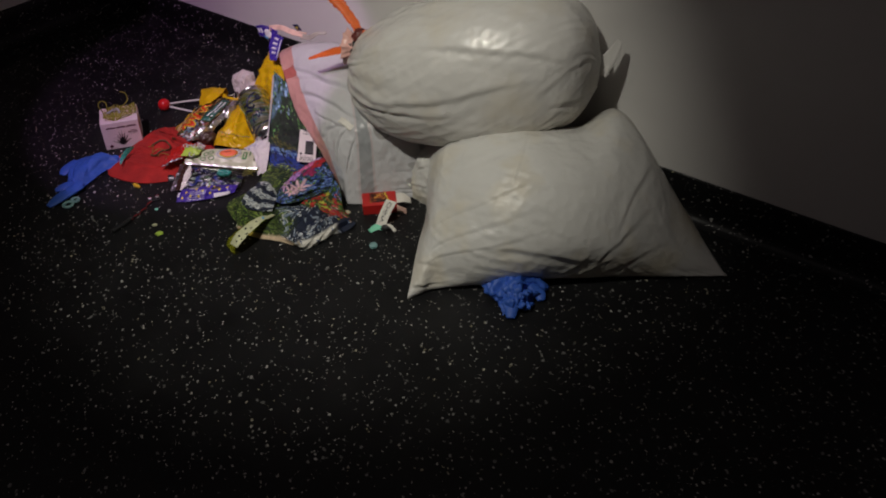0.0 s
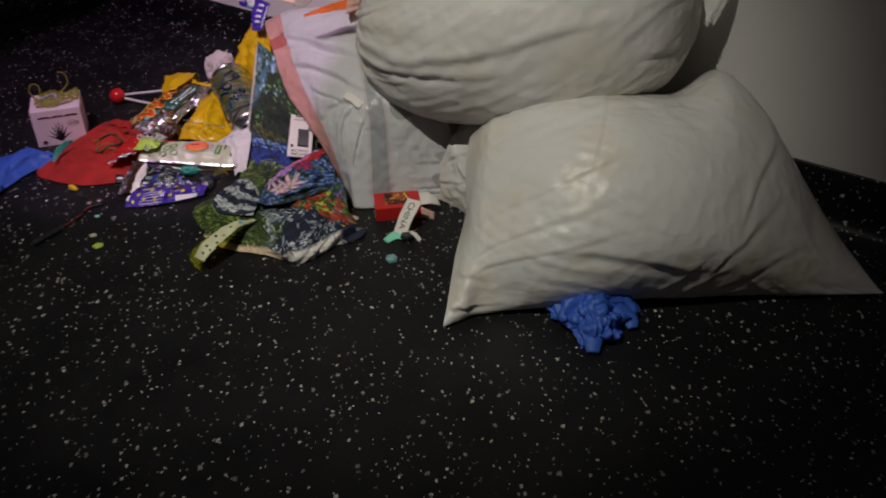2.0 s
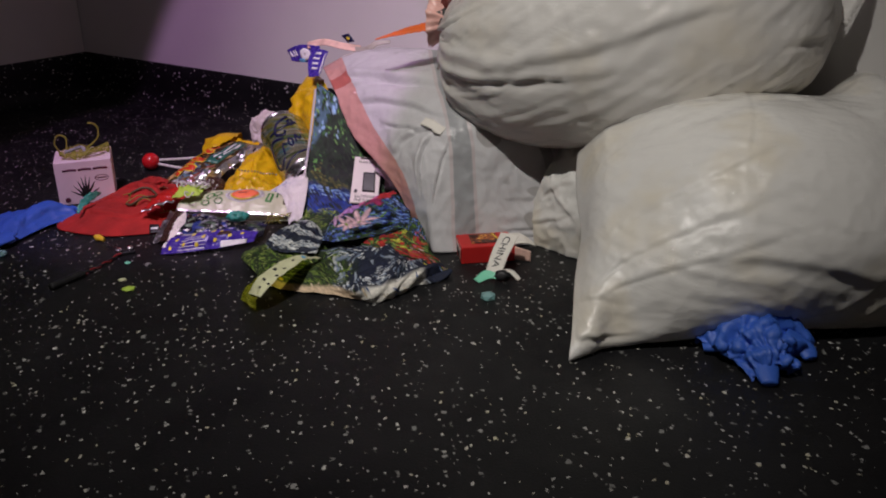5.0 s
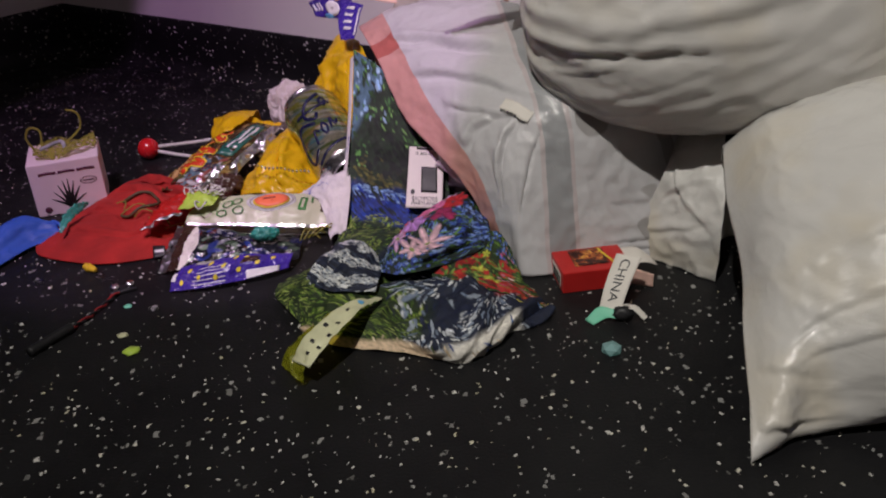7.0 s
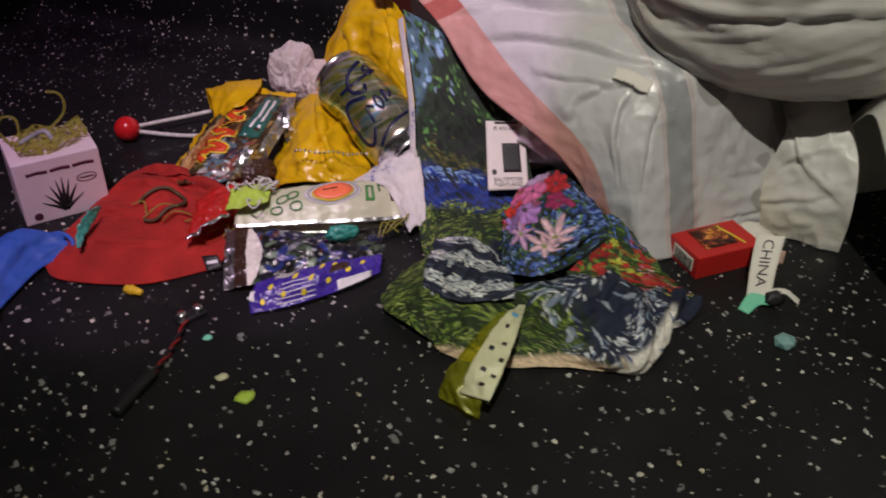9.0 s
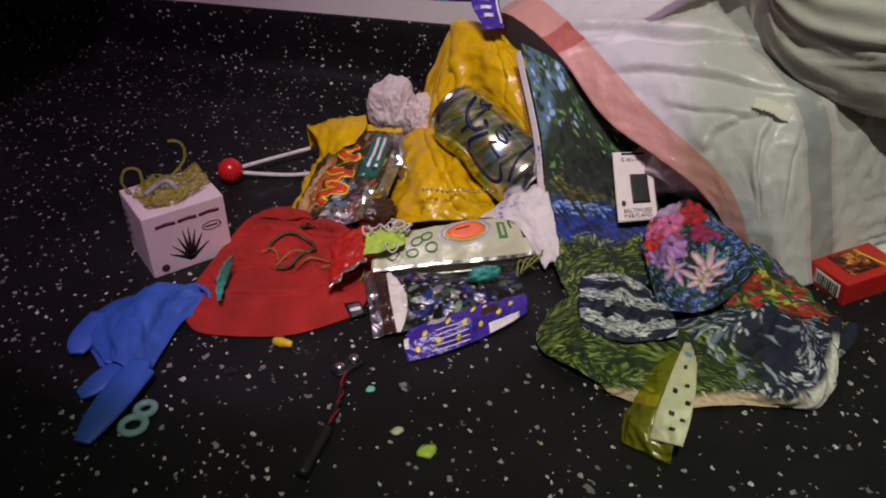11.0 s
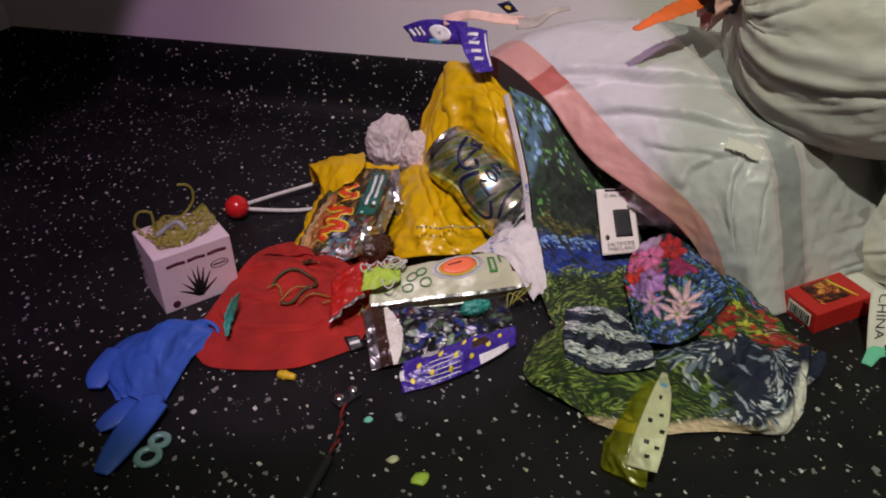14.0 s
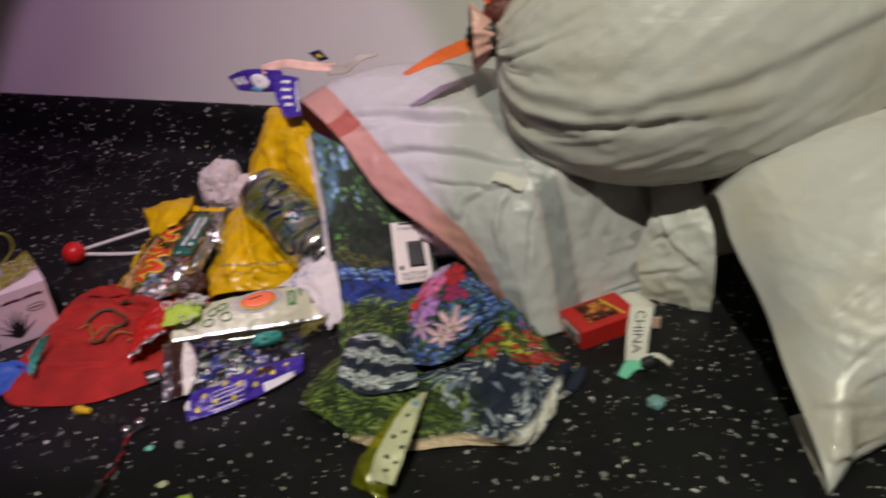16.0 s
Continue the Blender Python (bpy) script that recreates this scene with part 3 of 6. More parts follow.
bm = bmesh.new()
box_mesh(bm, (6.4, 6.4, 0.1), Matrix.Translation((0, 0.3, 2.65)), 0)
tagged(part("ceiling", bm, M_CEIL, smooth=False), "plain grey ceiling", "ceiling", kind="structure")

# ---- large bags ----


def knotted_bag_low():
    t = thing("rubbish_bag", "full white translucent plastic rubbish bag slumped on the floor", "rubbish bag", (0.2, 1.2, 0))
    s = loft([
        [(-0.040, 1.180, 0.002), (-0.066, 1.100, 0.001), (-0.061, 1.122, 0.022), (-0.050, 1.180, 0.050), (-0.036, 1.235, 0.075), (-0.034, 1.290, 0.108), (-0.024, 1.338, 0.132), (0.000, 1.400, 0.060), (0.00, 1.40, 0.002)],
        [(-0.020, 1.180, 0.002), (-0.044, 1.112, 0.002), (-0.042, 1.118, 0.032), (-0.032, 1.155, 0.066), (-0.024, 1.215, 0.104), (-0.016, 1.270, 0.140), (-0.006, 1.330, 0.152), (0.010, 1.410, 0.070), (0.01, 1.41, 0.002)],
        [(0.000, 1.190, 0.002), (-0.022, 1.123, 0.003), (-0.014, 1.126, 0.030), (-0.004, 1.146, 0.080), (0.002, 1.198, 0.126), (0.008, 1.260, 0.160), (0.014, 1.330, 0.164), (0.030, 1.420, 0.080), (0.03, 1.42, 0.002)],
        [(0.060, 1.200, 0.002), (0.055, 1.133, 0.004), (0.058, 1.110, 0.042), (0.060, 1.122, 0.098), (0.065, 1.172, 0.158), (0.068, 1.235, 0.190), (0.070, 1.325, 0.186), (0.080, 1.420, 0.090), (0.08, 1.42, 0.002)],
        [(0.130, 1.210, 0.002), (0.130, 1.146, 0.004), (0.132, 1.110, 0.050), (0.134, 1.114, 0.108), (0.133, 1.164, 0.174), (0.133, 1.230, 0.206), (0.135, 1.330, 0.194), (0.140, 1.420, 0.090), (0.14, 1.42, 0.002)],
        [(0.200, 1.220, 0.002), (0.200, 1.150, 0.004), (0.200, 1.122, 0.040), (0.196, 1.112, 0.108), (0.200, 1.162, 0.172), (0.200, 1.230, 0.204), (0.200, 1.330, 0.191), (0.210, 1.420, 0.090), (0.21, 1.42, 0.002)],
        [(0.240, 1.220, 0.002), (0.240, 1.151, 0.004), (0.240, 1.125, 0.040), (0.240, 1.116, 0.104), (0.242, 1.166, 0.168), (0.244, 1.240, 0.202), (0.240, 1.335, 0.192), (0.250, 1.430, 0.100), (0.25, 1.43, 0.002)],
        [(0.280, 1.220, 0.002), (0.280, 1.153, 0.004), (0.280, 1.128, 0.038), (0.280, 1.124, 0.096), (0.284, 1.175, 0.160), (0.290, 1.260, 0.208), (0.290, 1.360, 0.211), (0.290, 1.430, 0.120), (0.29, 1.43, 0.002)],
        [(0.335, 1.220, 0.002), (0.338, 1.154, 0.003), (0.340, 1.138, 0.034), (0.342, 1.146, 0.080), (0.344, 1.192, 0.136), (0.340, 1.262, 0.182), (0.322, 1.350, 0.196), (0.330, 1.410, 0.120), (0.33, 1.42, 0.002)],
        [(0.400, 1.210, 0.002), (0.404, 1.152, 0.003), (0.406, 1.146, 0.020), (0.404, 1.160, 0.048), (0.396, 1.204, 0.088), (0.378, 1.262, 0.132), (0.354, 1.340, 0.150), (0.360, 1.390, 0.090), (0.36, 1.40, 0.002)],
        [(0.455, 1.200, 0.002), (0.484, 1.153, 0.002), (0.478, 1.158, 0.008), (0.468, 1.175, 0.018), (0.450, 1.208, 0.036), (0.425, 1.260, 0.062), (0.395, 1.320, 0.075), (0.380, 1.370, 0.040), (0.38, 1.38, 0.002)],
    ], 230, 200)
    rim = lambda u, v: min(1, 14 * u, 14 * (1 - u), 9 * max(0, v - 0.13), 6 * (1 - v))
    s.pleats([(0.02, 0.23, 0.24, 0.20, 0.006, 0.05), (0.03, 0.33, 0.2, 0.30, 0.004, 0.04), (0.30, 0.36, 0.66, 0.32, 0.007, 0.07), (0.44, 0.22, 0.62, 0.36, 0.004, 0.05), (0.50, 0.18, 0.70, 0.34, 0.0035, 0.04),
              (0.62, 0.30, 0.80, 0.50, 0.0035, 0.06), (0.66, 0.24, 0.86, 0.40, 0.002, 0.05), (0.10, 0.36, 0.45, 0.47, 0.0035, 0.03), (0.14, 0.32, 0.46, 0.42, 0.0032, 0.025), (0.12, 0.44, 0.48, 0.55, 0.003, 0.03),
              (0.22, 0.62, 0.56, 0.70, 0.004, 0.05), (0.55, 0.62, 0.75, 0.58, 0.005, 0.04), (0.36, 0.52, 0.42, 0.75, 0.003, 0.06), (0.70, 0.44, 0.82, 0.62, 0.004, 0.06)])
    s.crumple(0.0014, 0.13, 0.5, 1, 0.2)
    s.folds(0.0030, 3.0, 30, 2, -0.25, lambda u, v: rim(u, v) * max(0.10, 1 - 2.6 * abs(u - 0.30)) * max(0.15, 1 - 2.6 * abs(v - 0.42)))
    s.folds(0.0022, 9, 26, 5, 0.5, lambda u, v: rim(u, v) * max(0.08, 1 - 3.2 * abs(u - 0.27))).folds(0.0030, 4, 9, 6, 1.4, lambda u, v: rim(u, v) * max(0, 1 - 3 * abs(v - 0.22)))
    s.crumple(0.0007, 0.035, 0.8, 4, 0.0)
    s.g[..., 2] = np.maximum(s.g[..., 2], 0.0012)
    s.part("film", M_BAG2, t, "cloudy white crinkled film", 0.0004)
    # the slack corner tucked beneath the heap
    tuck = loft([[(-0.072, 1.395, 0.0), (-0.068, 1.40, 0.04), (-0.05, 1.40, 0.09), (-0.03, 1.45, 0.10)],
                 [(-0.045, 1.368, 0.0), (-0.044, 1.368, 0.042), (-0.038, 1.38, 0.085), (-0.02, 1.42, 0.12)],
                 [(-0.018, 1.335, 0.0), (-0.016, 1.335, 0.045), (-0.012, 1.35, 0.085), (0.0, 1.40, 0.12)]], 60, 60)
    tuck.crumple(0.004, 0.06, 0.6, 2, floor=0.001).pleats([(0.0, 0.8, 1.0, 0.3, 0.006, 0.12), (0.1, 0.5, 1.0, 0.75, 0.005, 0.1), (0, 0.2, 0.9, 0.45, 0.005, 0.1)])
    tuck.g[..., 2] = np.maximum(tuck.g[..., 2], 0.001)
    tuck.part("slack_corner", M_BAG2, t, "crumpled slack corner of the bag", 0.0005)
    return t


def tied_bag_top():
    t = thing("rubbish_bag", "full white drawstring rubbish bag lying on the other bags", "rubbish bag", (0.06, 1.42, 0.16))
    axis = Vector((0.954, -0.297, 0.04)).normalized()
    near = Vector((-0.26, -0.965, 0)).normalized()
    side, neck = -near, Vector((-0.158, 1.512, 0.254))
    # along the bag: where, the middle, and its reach to the front, the back, up and down
    cuts = spline([
        (0.00, -0.158, 1.512, 0.254, 0.016, 0.016, 0.016, 0.018),
        (0.05, -0.165, 1.500, 0.236, 0.040, 0.030, 0.030, 0.056),
        (0.13, -0.146, 1.488, 0.226, 0.074, 0.050, 0.068, 0.080),
        (0.28, -0.085, 1.470, 0.224, 0.112, 0.080, 0.118, 0.106),
        (0.48, 0.010, 1.440, 0.232, 0.128, 0.095, 0.150, 0.114),
        (0.68, 0.105, 1.420, 0.246, 0.132, 0.095, 0.158, 0.106),
        (0.85, 0.190, 1.400, 0.258, 0.118, 0.085, 0.142, 0.086),
        (0.95, 0.240, 1.387, 0.264, 0.082, 0.060, 0.104, 0.064),
        (1.00, 0.266, 1.380, 0.268, 0.018, 0.018, 0.022, 0.020)], 220)
    nv = 230
    g = np.zeros((len(cuts), nv, 3))
    for i, (s, x, y, z, fore, back, rise, drop) in enumerate(cuts):
        for j in range(nv):
            a = 2 * math.pi * j / (nv - 1)
            c, d = -math.cos(a), -math.sin(a)
            c, d = math.copysign(abs(c) ** 0.86, c), math.copysign(abs(d) ** 0.86, d)
            q = Vector((2.2 * c, 2.2 * d, s * 0.9))
            gather = 1 + 0.34 * math.exp(-s * 11) * noise.noise(q * 2.4) + 0.10 * math.exp(-s * 3) * (0.35 - abs(noise.noise(q * 1.5)))
            g[i, j] = Vector((x, y, z)) + near * (max(0, c) * fore + min(0, c) * back) * gather + Vector((0, 0, 1)) * (max(0, d) * rise + min(0, d) * drop) * gather
    s = Sheet(g)
    if s.n[110, 115] @ np.array(near) < 0:
        s.n = -s.n
    # v 0.25 lies underneath, 0.5 faces the room, 0.75 is on top
    s.pleats([(0.01, 0.47, 0.60, 0.50, 0.013, 0.03), (0.02, 0.41, 0.40, 0.40, 0.006, 0.03), (0.01, 0.36, 0.20, 0.34, 0.004, 0.02), (0.01, 0.30, 0.18, 0.28, 0.003, 0.02), (0.02, 0.55, 0.36, 0.61, 0.010, 0.03), (0.01, 0.63, 0.24, 0.68, 0.008, 0.02),
              (0.01, 0.44, 0.22, 0.45, 0.007, 0.016), (0.01, 0.51, 0.26, 0.54, 0.008, 0.018), (0.01, 0.59, 0.2, 0.63, 0.007, 0.016),
              (0.30, 0.50, 0.76, 0.55, 0.008, 0.03), (0.52, 0.30, 0.90, 0.45, 0.010, 0.03), (0.60, 0.29, 0.97, 0.41, 0.009, 0.022), (0.66, 0.28, 0.98, 0.36, 0.008, 0.020), (0.72, 0.42, 1.0, 0.46, 0.006, 0.02),
              (0.76, 0.50, 1.0, 0.50, 0.005, 0.02), (0.45, 0.63, 0.85, 0.58, 0.006, 0.03)])
    s.crumple(0.0016, 0.13, 0.5, 6)
    s.folds(0.0018, 2.2, 20, 3, 0.35).folds(0.0014, 4.0, 44, 5, -0.5).crumple(0.0008, 0.035, 0.8, 3)
    s.g[:, -1] = s.g[:, 0]
    s.part("film", M_BAG, t, "white glossy creased film", 0.0004)
    # gathered mouth with what sticks out of it
    ring = []
    for k in range(60):
        a = 2 * math.pi * k / 59
        rows = []
        for q, out in ((0, 0.020), (1, 0.016), (2, 0.023), (3, 0.032)):
            r = out * (1 + 0.09 * math.sin(9 * a + q) + 0.06 * math.sin(17 * a))
            rows.append(neck + axis * (0.004 - 0.011 * q) + side * r * math.cos(a) + Vector((0, 0, 1)) * r * math.sin(a))
        ring.append(rows)
    Sheet(ring).crumple(0.0015, 0.02, 0.6, 2).part("gathered_mouth", M_PINKBAND, t, "gathered pink hem of the bag mouth", 0.0005)
    crumpled_ball("dark_scrap", neck - axis * 0.014, (0.017, 0.017, 0.017), M_BLACK, t, "dark scraps in the bag mouth", 0.3, 0.5, 4, 4)
    crumpled_ball("red_scrap", neck - axis * 0.012 + Vector((0.012, 0.0, 0.018)), (0.014, 0.012, 0.016), M_DARKRED, t, "dark red scrap in the bag mouth", 0.3, 0.5, 5, 4)
    knot = Vector((-0.171, 1.530, 0.246))
    crumpled_ball("drawstring_knot", knot, (0.011, 0.010, 0.010), M_ORANGE, t, "orange plastic knot", 0.25, 0.6, 2, 4)
    ribbon("drawstring_end", [knot, knot + Vector((-0.03, -0.008, -0.002)), knot + Vector((-0.06, -0.012, -0.008)), (-0.258, 1.512, 0.232)], 0.016, M_ORANGE, t, "orange plastic drawstring", up=(0.1, -0.5, 0.8), twist=0.7, taper=lambda x: 0.45 + 0.75 * math.sin(math.pi * min(1, 0.15 + x * 0.8)), rag=0.3)
    ribbon("drawstring_end", [(-0.150, 1.515, 0.268), (-0.172, 1.53, 0.300), (-0.205, 1.55, 0.335), (-0.245, 1.575, 0.365)], 0.024, M_ORANGE, t, "orange plastic drawstring", up=(0.3, -0.8, 0.4), twist=-0.6, taper=lambda x: 0.5 + 0.6 * x, rag=0.3)
    tube("drawstring_loop", [(-0.150, 1.500, 0.292), (-0.125, 1.478, 0.290), (-0.118, 1.465, 0.262)], 0.004, M_ORANGE, t, "", 20, 6)
    # the pinched bottom corner against the wall
    ribbon("seam_corner", [(0.265, 1.385, 0.27), (0.285, 1.388, 0.30), (0.298, 1.392, 0.325)], 0.03, M_BAG, t, "pinched corner of the bag", up=(-0.5, -0.8, 0), taper=lambda x: 1.1 - 0.7 * x, rag=0.4)
    return t


def printed_bag():
    t = thing("carrier_bag", "printed white plastic carrier bag with pink hem, spilling its contents", "plastic bag", (-0.2, 1.5, 0))
    rows = [
        [(-0.205, 1.402, 0.0), (-0.236, 1.434, 0.066), (-0.292, 1.515, 0.108), (-0.318, 1.572, 0.152), (-0.340, 1.650, 0.168), (-0.335, 1.735, 0.125), (-0.31, 1.77, 0.0)],
        [(-0.194, 1.380, 0.0), (-0.212, 1.410, 0.088), (-0.242, 1.478, 0.133), (-0.272, 1.560, 0.172), (-0.290, 1.650, 0.190), (-0.285, 1.735, 0.13), (-0.26, 1.76, 0.0)],
        [(-0.184, 1.364, 0.0), (-0.186, 1.400, 0.094), (-0.192, 1.440, 0.142), (-0.212, 1.540, 0.186), (-0.215, 1.640, 0.196), (-0.205, 1.71, 0.12), (-0.19, 1.73, 0.0)],
        [(-0.130, 1.372, 0.0), (-0.132, 1.396, 0.076), (-0.138, 1.425, 0.150), (-0.148, 1.525, 0.190), (-0.150, 1.610, 0.185), (-0.135, 1.66, 0.10), (-0.12, 1.68, 0.0)],
        [(-0.075, 1.385, 0.0), (-0.078, 1.398, 0.054), (-0.078, 1.430, 0.128), (-0.080, 1.500, 0.165), (-0.075, 1.580, 0.160), (-0.065, 1.62, 0.09), (-0.06, 1.64, 0.0)],
        [(0.0, 1.395, 0.0), (0.0, 1.410, 0.040), (0.0, 1.440, 0.09), (0.005, 1.480, 0.11), (0.01, 1.540, 0.10), (0.01, 1.57, 0.06), (0.01, 1.59, 0.0)],
    ]
    s = loft(rows, 150, 170)
    if s.n[75, 60][1] > 0:
        s.n = -s.n
    turn = 1 if s.n[75, 60] @ np.cross(s.g[76, 60] - s.g[75, 60], s.g[75, 61] - s.g[75, 60]) > 0 else -1
    s.pleats([(u0, v0, u1, v1, turn * h, w) for u0, v0, u1, v1, h, w in (
        (0.08, 0.56, 0.62, 0.40, 0.016, 0.06), (0.10, 0.44, 0.55, 0.34, 0.014, 0.05), (0.05, 0.50, 0.50, 0.47, 0.010, 0.05), (0.16, 0.34, 0.45, 0.30, 0.010, 0.04), (0.12, 0.24, 0.40, 0.32, 0.012, 0.04),
        (0.20, 0.12, 0.44, 0.34, 0.014, 0.05), (0.36, 0.10, 0.50, 0.30, 0.007, 0.05), (0.60, 0.02, 0.95, 0.05, 0.005, 0.02), (0.66, 0.05, 0.98, 0.09, 0.004, 0.02), (0.70, 0.16, 0.92, 0.20, 0.003, 0.03))])
    s.crumple(0.0014, 0.10, 0.5, 3, floor=0.001)
    s.folds(0.0022, 3, 9, 2, 0.8).folds(0.0020, 8, 10, 6, -0.4).crumple(0.0009, 0.035, 0.8, 8, floor=0.001)
    s.part("film", M_PRINTBAG, t, "white film with a pink hem, a grey stripe and grey spots", 0.0005)
    ribbon("staple_strip", [(-0.200, 1.437, 0.146), (-0.190, 1.428, 0.144), (-0.176, 1.418, 0.137)], 0.012, M_CARDIN, t, "torn white paper scrap", up=(-0.2, -0.6, 0.8), rag=0.5)
    crumpled_ball("hollow_filling", (-0.17, 1.56, 0.075), (0.10, 0.12, 0.07), M_BLUEWHITE, t, "crumpled cloth filling the bag", 0.15, 0.5, 7, 5, 0.001)
    return t


# ---- spilled contents ----


def printed_cloth():
    t = thing("scarf", "crumpled colourful printed cloth with trees, lake, waves and flowers", "scarf", (-0.3, 1.4, 0))
    tall = loft([
        [(-0.345, 1.600, 0.158), (-0.318, 1.575, 0.145), (-0.285, 1.545, 0.116), (-0.250, 1.515, 0.085)],
        [(-0.349, 1.536, 0.098), (-0.319, 1.527, 0.089), (-0.289, 1.511, 0.070), (-0.252, 1.491, 0.047)],
        [(-0.356, 1.501, 0.052), (-0.325, 1.495, 0.046), (-0.292, 1.487, 0.038), (-0.252, 1.477, 0.028)],
        [(-0.362, 1.476, 0.018), (-0.330, 1.468, 0.013), (-0.297, 1.461, 0.010), (-0.258, 1.455, 0.012)],
        [(-0.368, 1.440, 0.010), (-0.337, 1.430, 0.020), (-0.305, 1.415, 0.024), (-0.265, 1.400, 0.024)],
        [(-0.372, 1.402, 0.008), (-0.338, 1.390, 0.018), (-0.308, 1.378, 0.022), (-0.270, 1.365, 0.022)],
    ], 250, 110)
    tall.crumple(0.0024, 0.05, 0.5, 1, floor=0.001)
    ink = Paint(250, 110, 0.27, 0.11, (0.010, 0.024, 0.010), 4)
    ink.wash(lambda u, v: 0.20 - u - 0.35 * v + 0.06 * np.sin(11 * v + 9 * u), (0.12, 0.24, 0.36), 0.6)
    ink.scatter(500, lambda u, v: 0.46 - u, 0.008, 0.004, 0.4, [(0.02, 0.06, 0.015), (0.01, 0.03, 0.01), (0.006, 0.012, 0.008)], 1.5)
    ink.scatter(520, lambda u, v: 0.26 - u + 0.10 * math.sin(9 * v), 0.006, 0.0025, 0.3, [(0.10, 0.28, 0.06), (0.18, 0.38, 0.10), (0.05, 0.16, 0.04), (0.012, 0.04, 0.012)], 1.5)
    ink.scatter(22, (0.0, 0.18, 0.0, 0.40), 0.006, 0.004, 0.0, [(0.22, 0.38, 0.60), (0.30, 0.46, 0.62)], 1.5)
    ink.scatter(150, (0.30, 0.42, 0.05, 0.95), 0.008, 0.003, 1.4, [(0.07, 0.07, 0.015), (0.05, 0.05, 0.012), (0.10, 0.10, 0.02)], 0.5)
    ink.scatter(160, (0.18, 0.36, 0.2, 1.0), 0.012, 0.006, 0.8, [(0.004, 0.008, 0.006), (0.008, 0.018, 0.008)], 1.0)
    ink.wash(lambda u, v: np.minimum(u - 0.43, 0.585 - u) + 0.02 * np.sin(14 * v) + 0.2 * np.minimum(0, 0.86 - v), (0.008, 0.028, 0.20))
    ink.scatter(90, (0.42, 0.47, 0.05, 0.6), 0.007, 0.002, 1.5, [(0.12, 0.24, 0.50), (0.20, 0.34, 0.58)], 0.3)
    ink.scatter(170, (0.44, 0.58, 0.0, 0.9), 0.010, 0.003, 0.7, [(0.004, 0.012, 0.05), (0.010, 0.040, 0.28), (0.006, 0.016, 0.012)], 0.2)
    ink.scatter(1500, lambda u, v: u - 0.56 - 0.03 * math.sin(12 * v), 0.009, 0.0016, lambda u, v: 0.6 * math.sin(17 * v) + 2.6 + 0.5 * math.sin(21 * u), [(0.10, 0.19, 0.02), (0.19, 0.28, 0.04), (0.05, 0.10, 0.012), (0.012, 0.026, 0.006), (0.27, 0.34, 0.08)], 0.5)
    ink.grain(0.004, 0.5)
    tall.part("tree_panel", M_INKED, t, "green tree and blue lake print", 0.001, ink=ink)
    ribbon("panel_edge", [(-0.348, 1.600, 0.150), (-0.353, 1.536, 0.094), (-0.360, 1.500, 0.048), (-0.366, 1.474, 0.014)], 0.007, M_BLUEWHITE, t, "white and blue cloth edge", up=(-0.8, -0.4, 0.3))
    low = loft([
        [(-0.392, 1.398, 0.004), (-0.35, 1.402, 0.018), (-0.3, 1.392, 0.022), (-0.25, 1.372, 0.022), (-0.2275, 1.361, 0.019), (-0.205, 1.35, 0.016)],
        [(-0.408, 1.376, 0.005), (-0.365, 1.362, 0.022), (-0.312, 1.352, 0.02), (-0.255, 1.338, 0.022), (-0.2225, 1.332, 0.016), (-0.19, 1.326, 0.01)],
        [(-0.418, 1.35, 0.005), (-0.378, 1.33, 0.022), (-0.32, 1.312, 0.016), (-0.25, 1.302, 0.026), (-0.216, 1.305, 0.018), (-0.182, 1.308, 0.01)],
        [(-0.394, 1.305, 0.006), (-0.365, 1.288, 0.012), (-0.31, 1.272, 0.014), (-0.258, 1.24, 0.014), (-0.213, 1.272, 0.01), (-0.173, 1.302, 0.006)],
        [(-0.386, 1.29, 0.001), (-0.356, 1.266, 0.001), (-0.305, 1.252, 0.001), (-0.258, 1.24, 0.001), (-0.213, 1.272, 0.001), (-0.173, 1.302, 0.001)],
    ], 220, 330)
    low.crumple(0.0036, 0.045, 0.5, 2, floor=0.001).folds(0.009, 2, 6, 5, 0.5)
    low.g[..., 2] = np.maximum(low.g[..., 2], 0.001)
    ink = Paint(220, 330, 0.14, 0.22, (0.014, 0.028, 0.006), 8)
    edge = lambda u, v: u - 0.88 + 0.10 * max(0, v - 0.50) * 3 + 0.03 * math.sin(15 * v)
    ink.scatter(3600, lambda u, v: 0.50 - v, 0.008, 0.0012, lambda u, v: 2.2 - 3.4 * v + 0.5 * math.sin(20 * u), [(0.08, 0.15, 0.015), (0.16, 0.24, 0.03), (0.04, 0.08, 0.01), (0.008, 0.018, 0.004), (0.26, 0.32, 0.08)], 0.4)
    ink.wash(lambda u, v: v - 0.42 + 0.10 * np.sin(6 * u + 1) - 0.3 * np.maximum(0, v - 0.80), (0.008, 0.013, 0.036))
    swirl = lambda u, v: 1.1 + 2.2 * math.sin(7 * v + 3 * u) + 0.8 * math.sin(13 * u)
    ink.scatter(260, lambda u, v: min(v - 0.42, 0.86 - v), 0.012, 0.0022, swirl, [(0.30, 0.35, 0.42), (0.14, 0.18, 0.26)], 0.25)
    ink.scatter(2600, lambda u, v: min(v - 0.43, 0.82 - v, 0.25 + math.sin(16 * v + 14 * u)), 0.0042, 0.0013, swirl, [(0.55, 0.58, 0.62), (0.68, 0.70, 0.70), (0.20, 0.25, 0.34)], 0.3)
    ink.scatter(240, lambda u, v: min(v - 0.42, 0.84 - v), 0.012, 0.0022, swirl, [(0.006, 0.010, 0.030), (0.010, 0.016, 0.05)], 0.25)
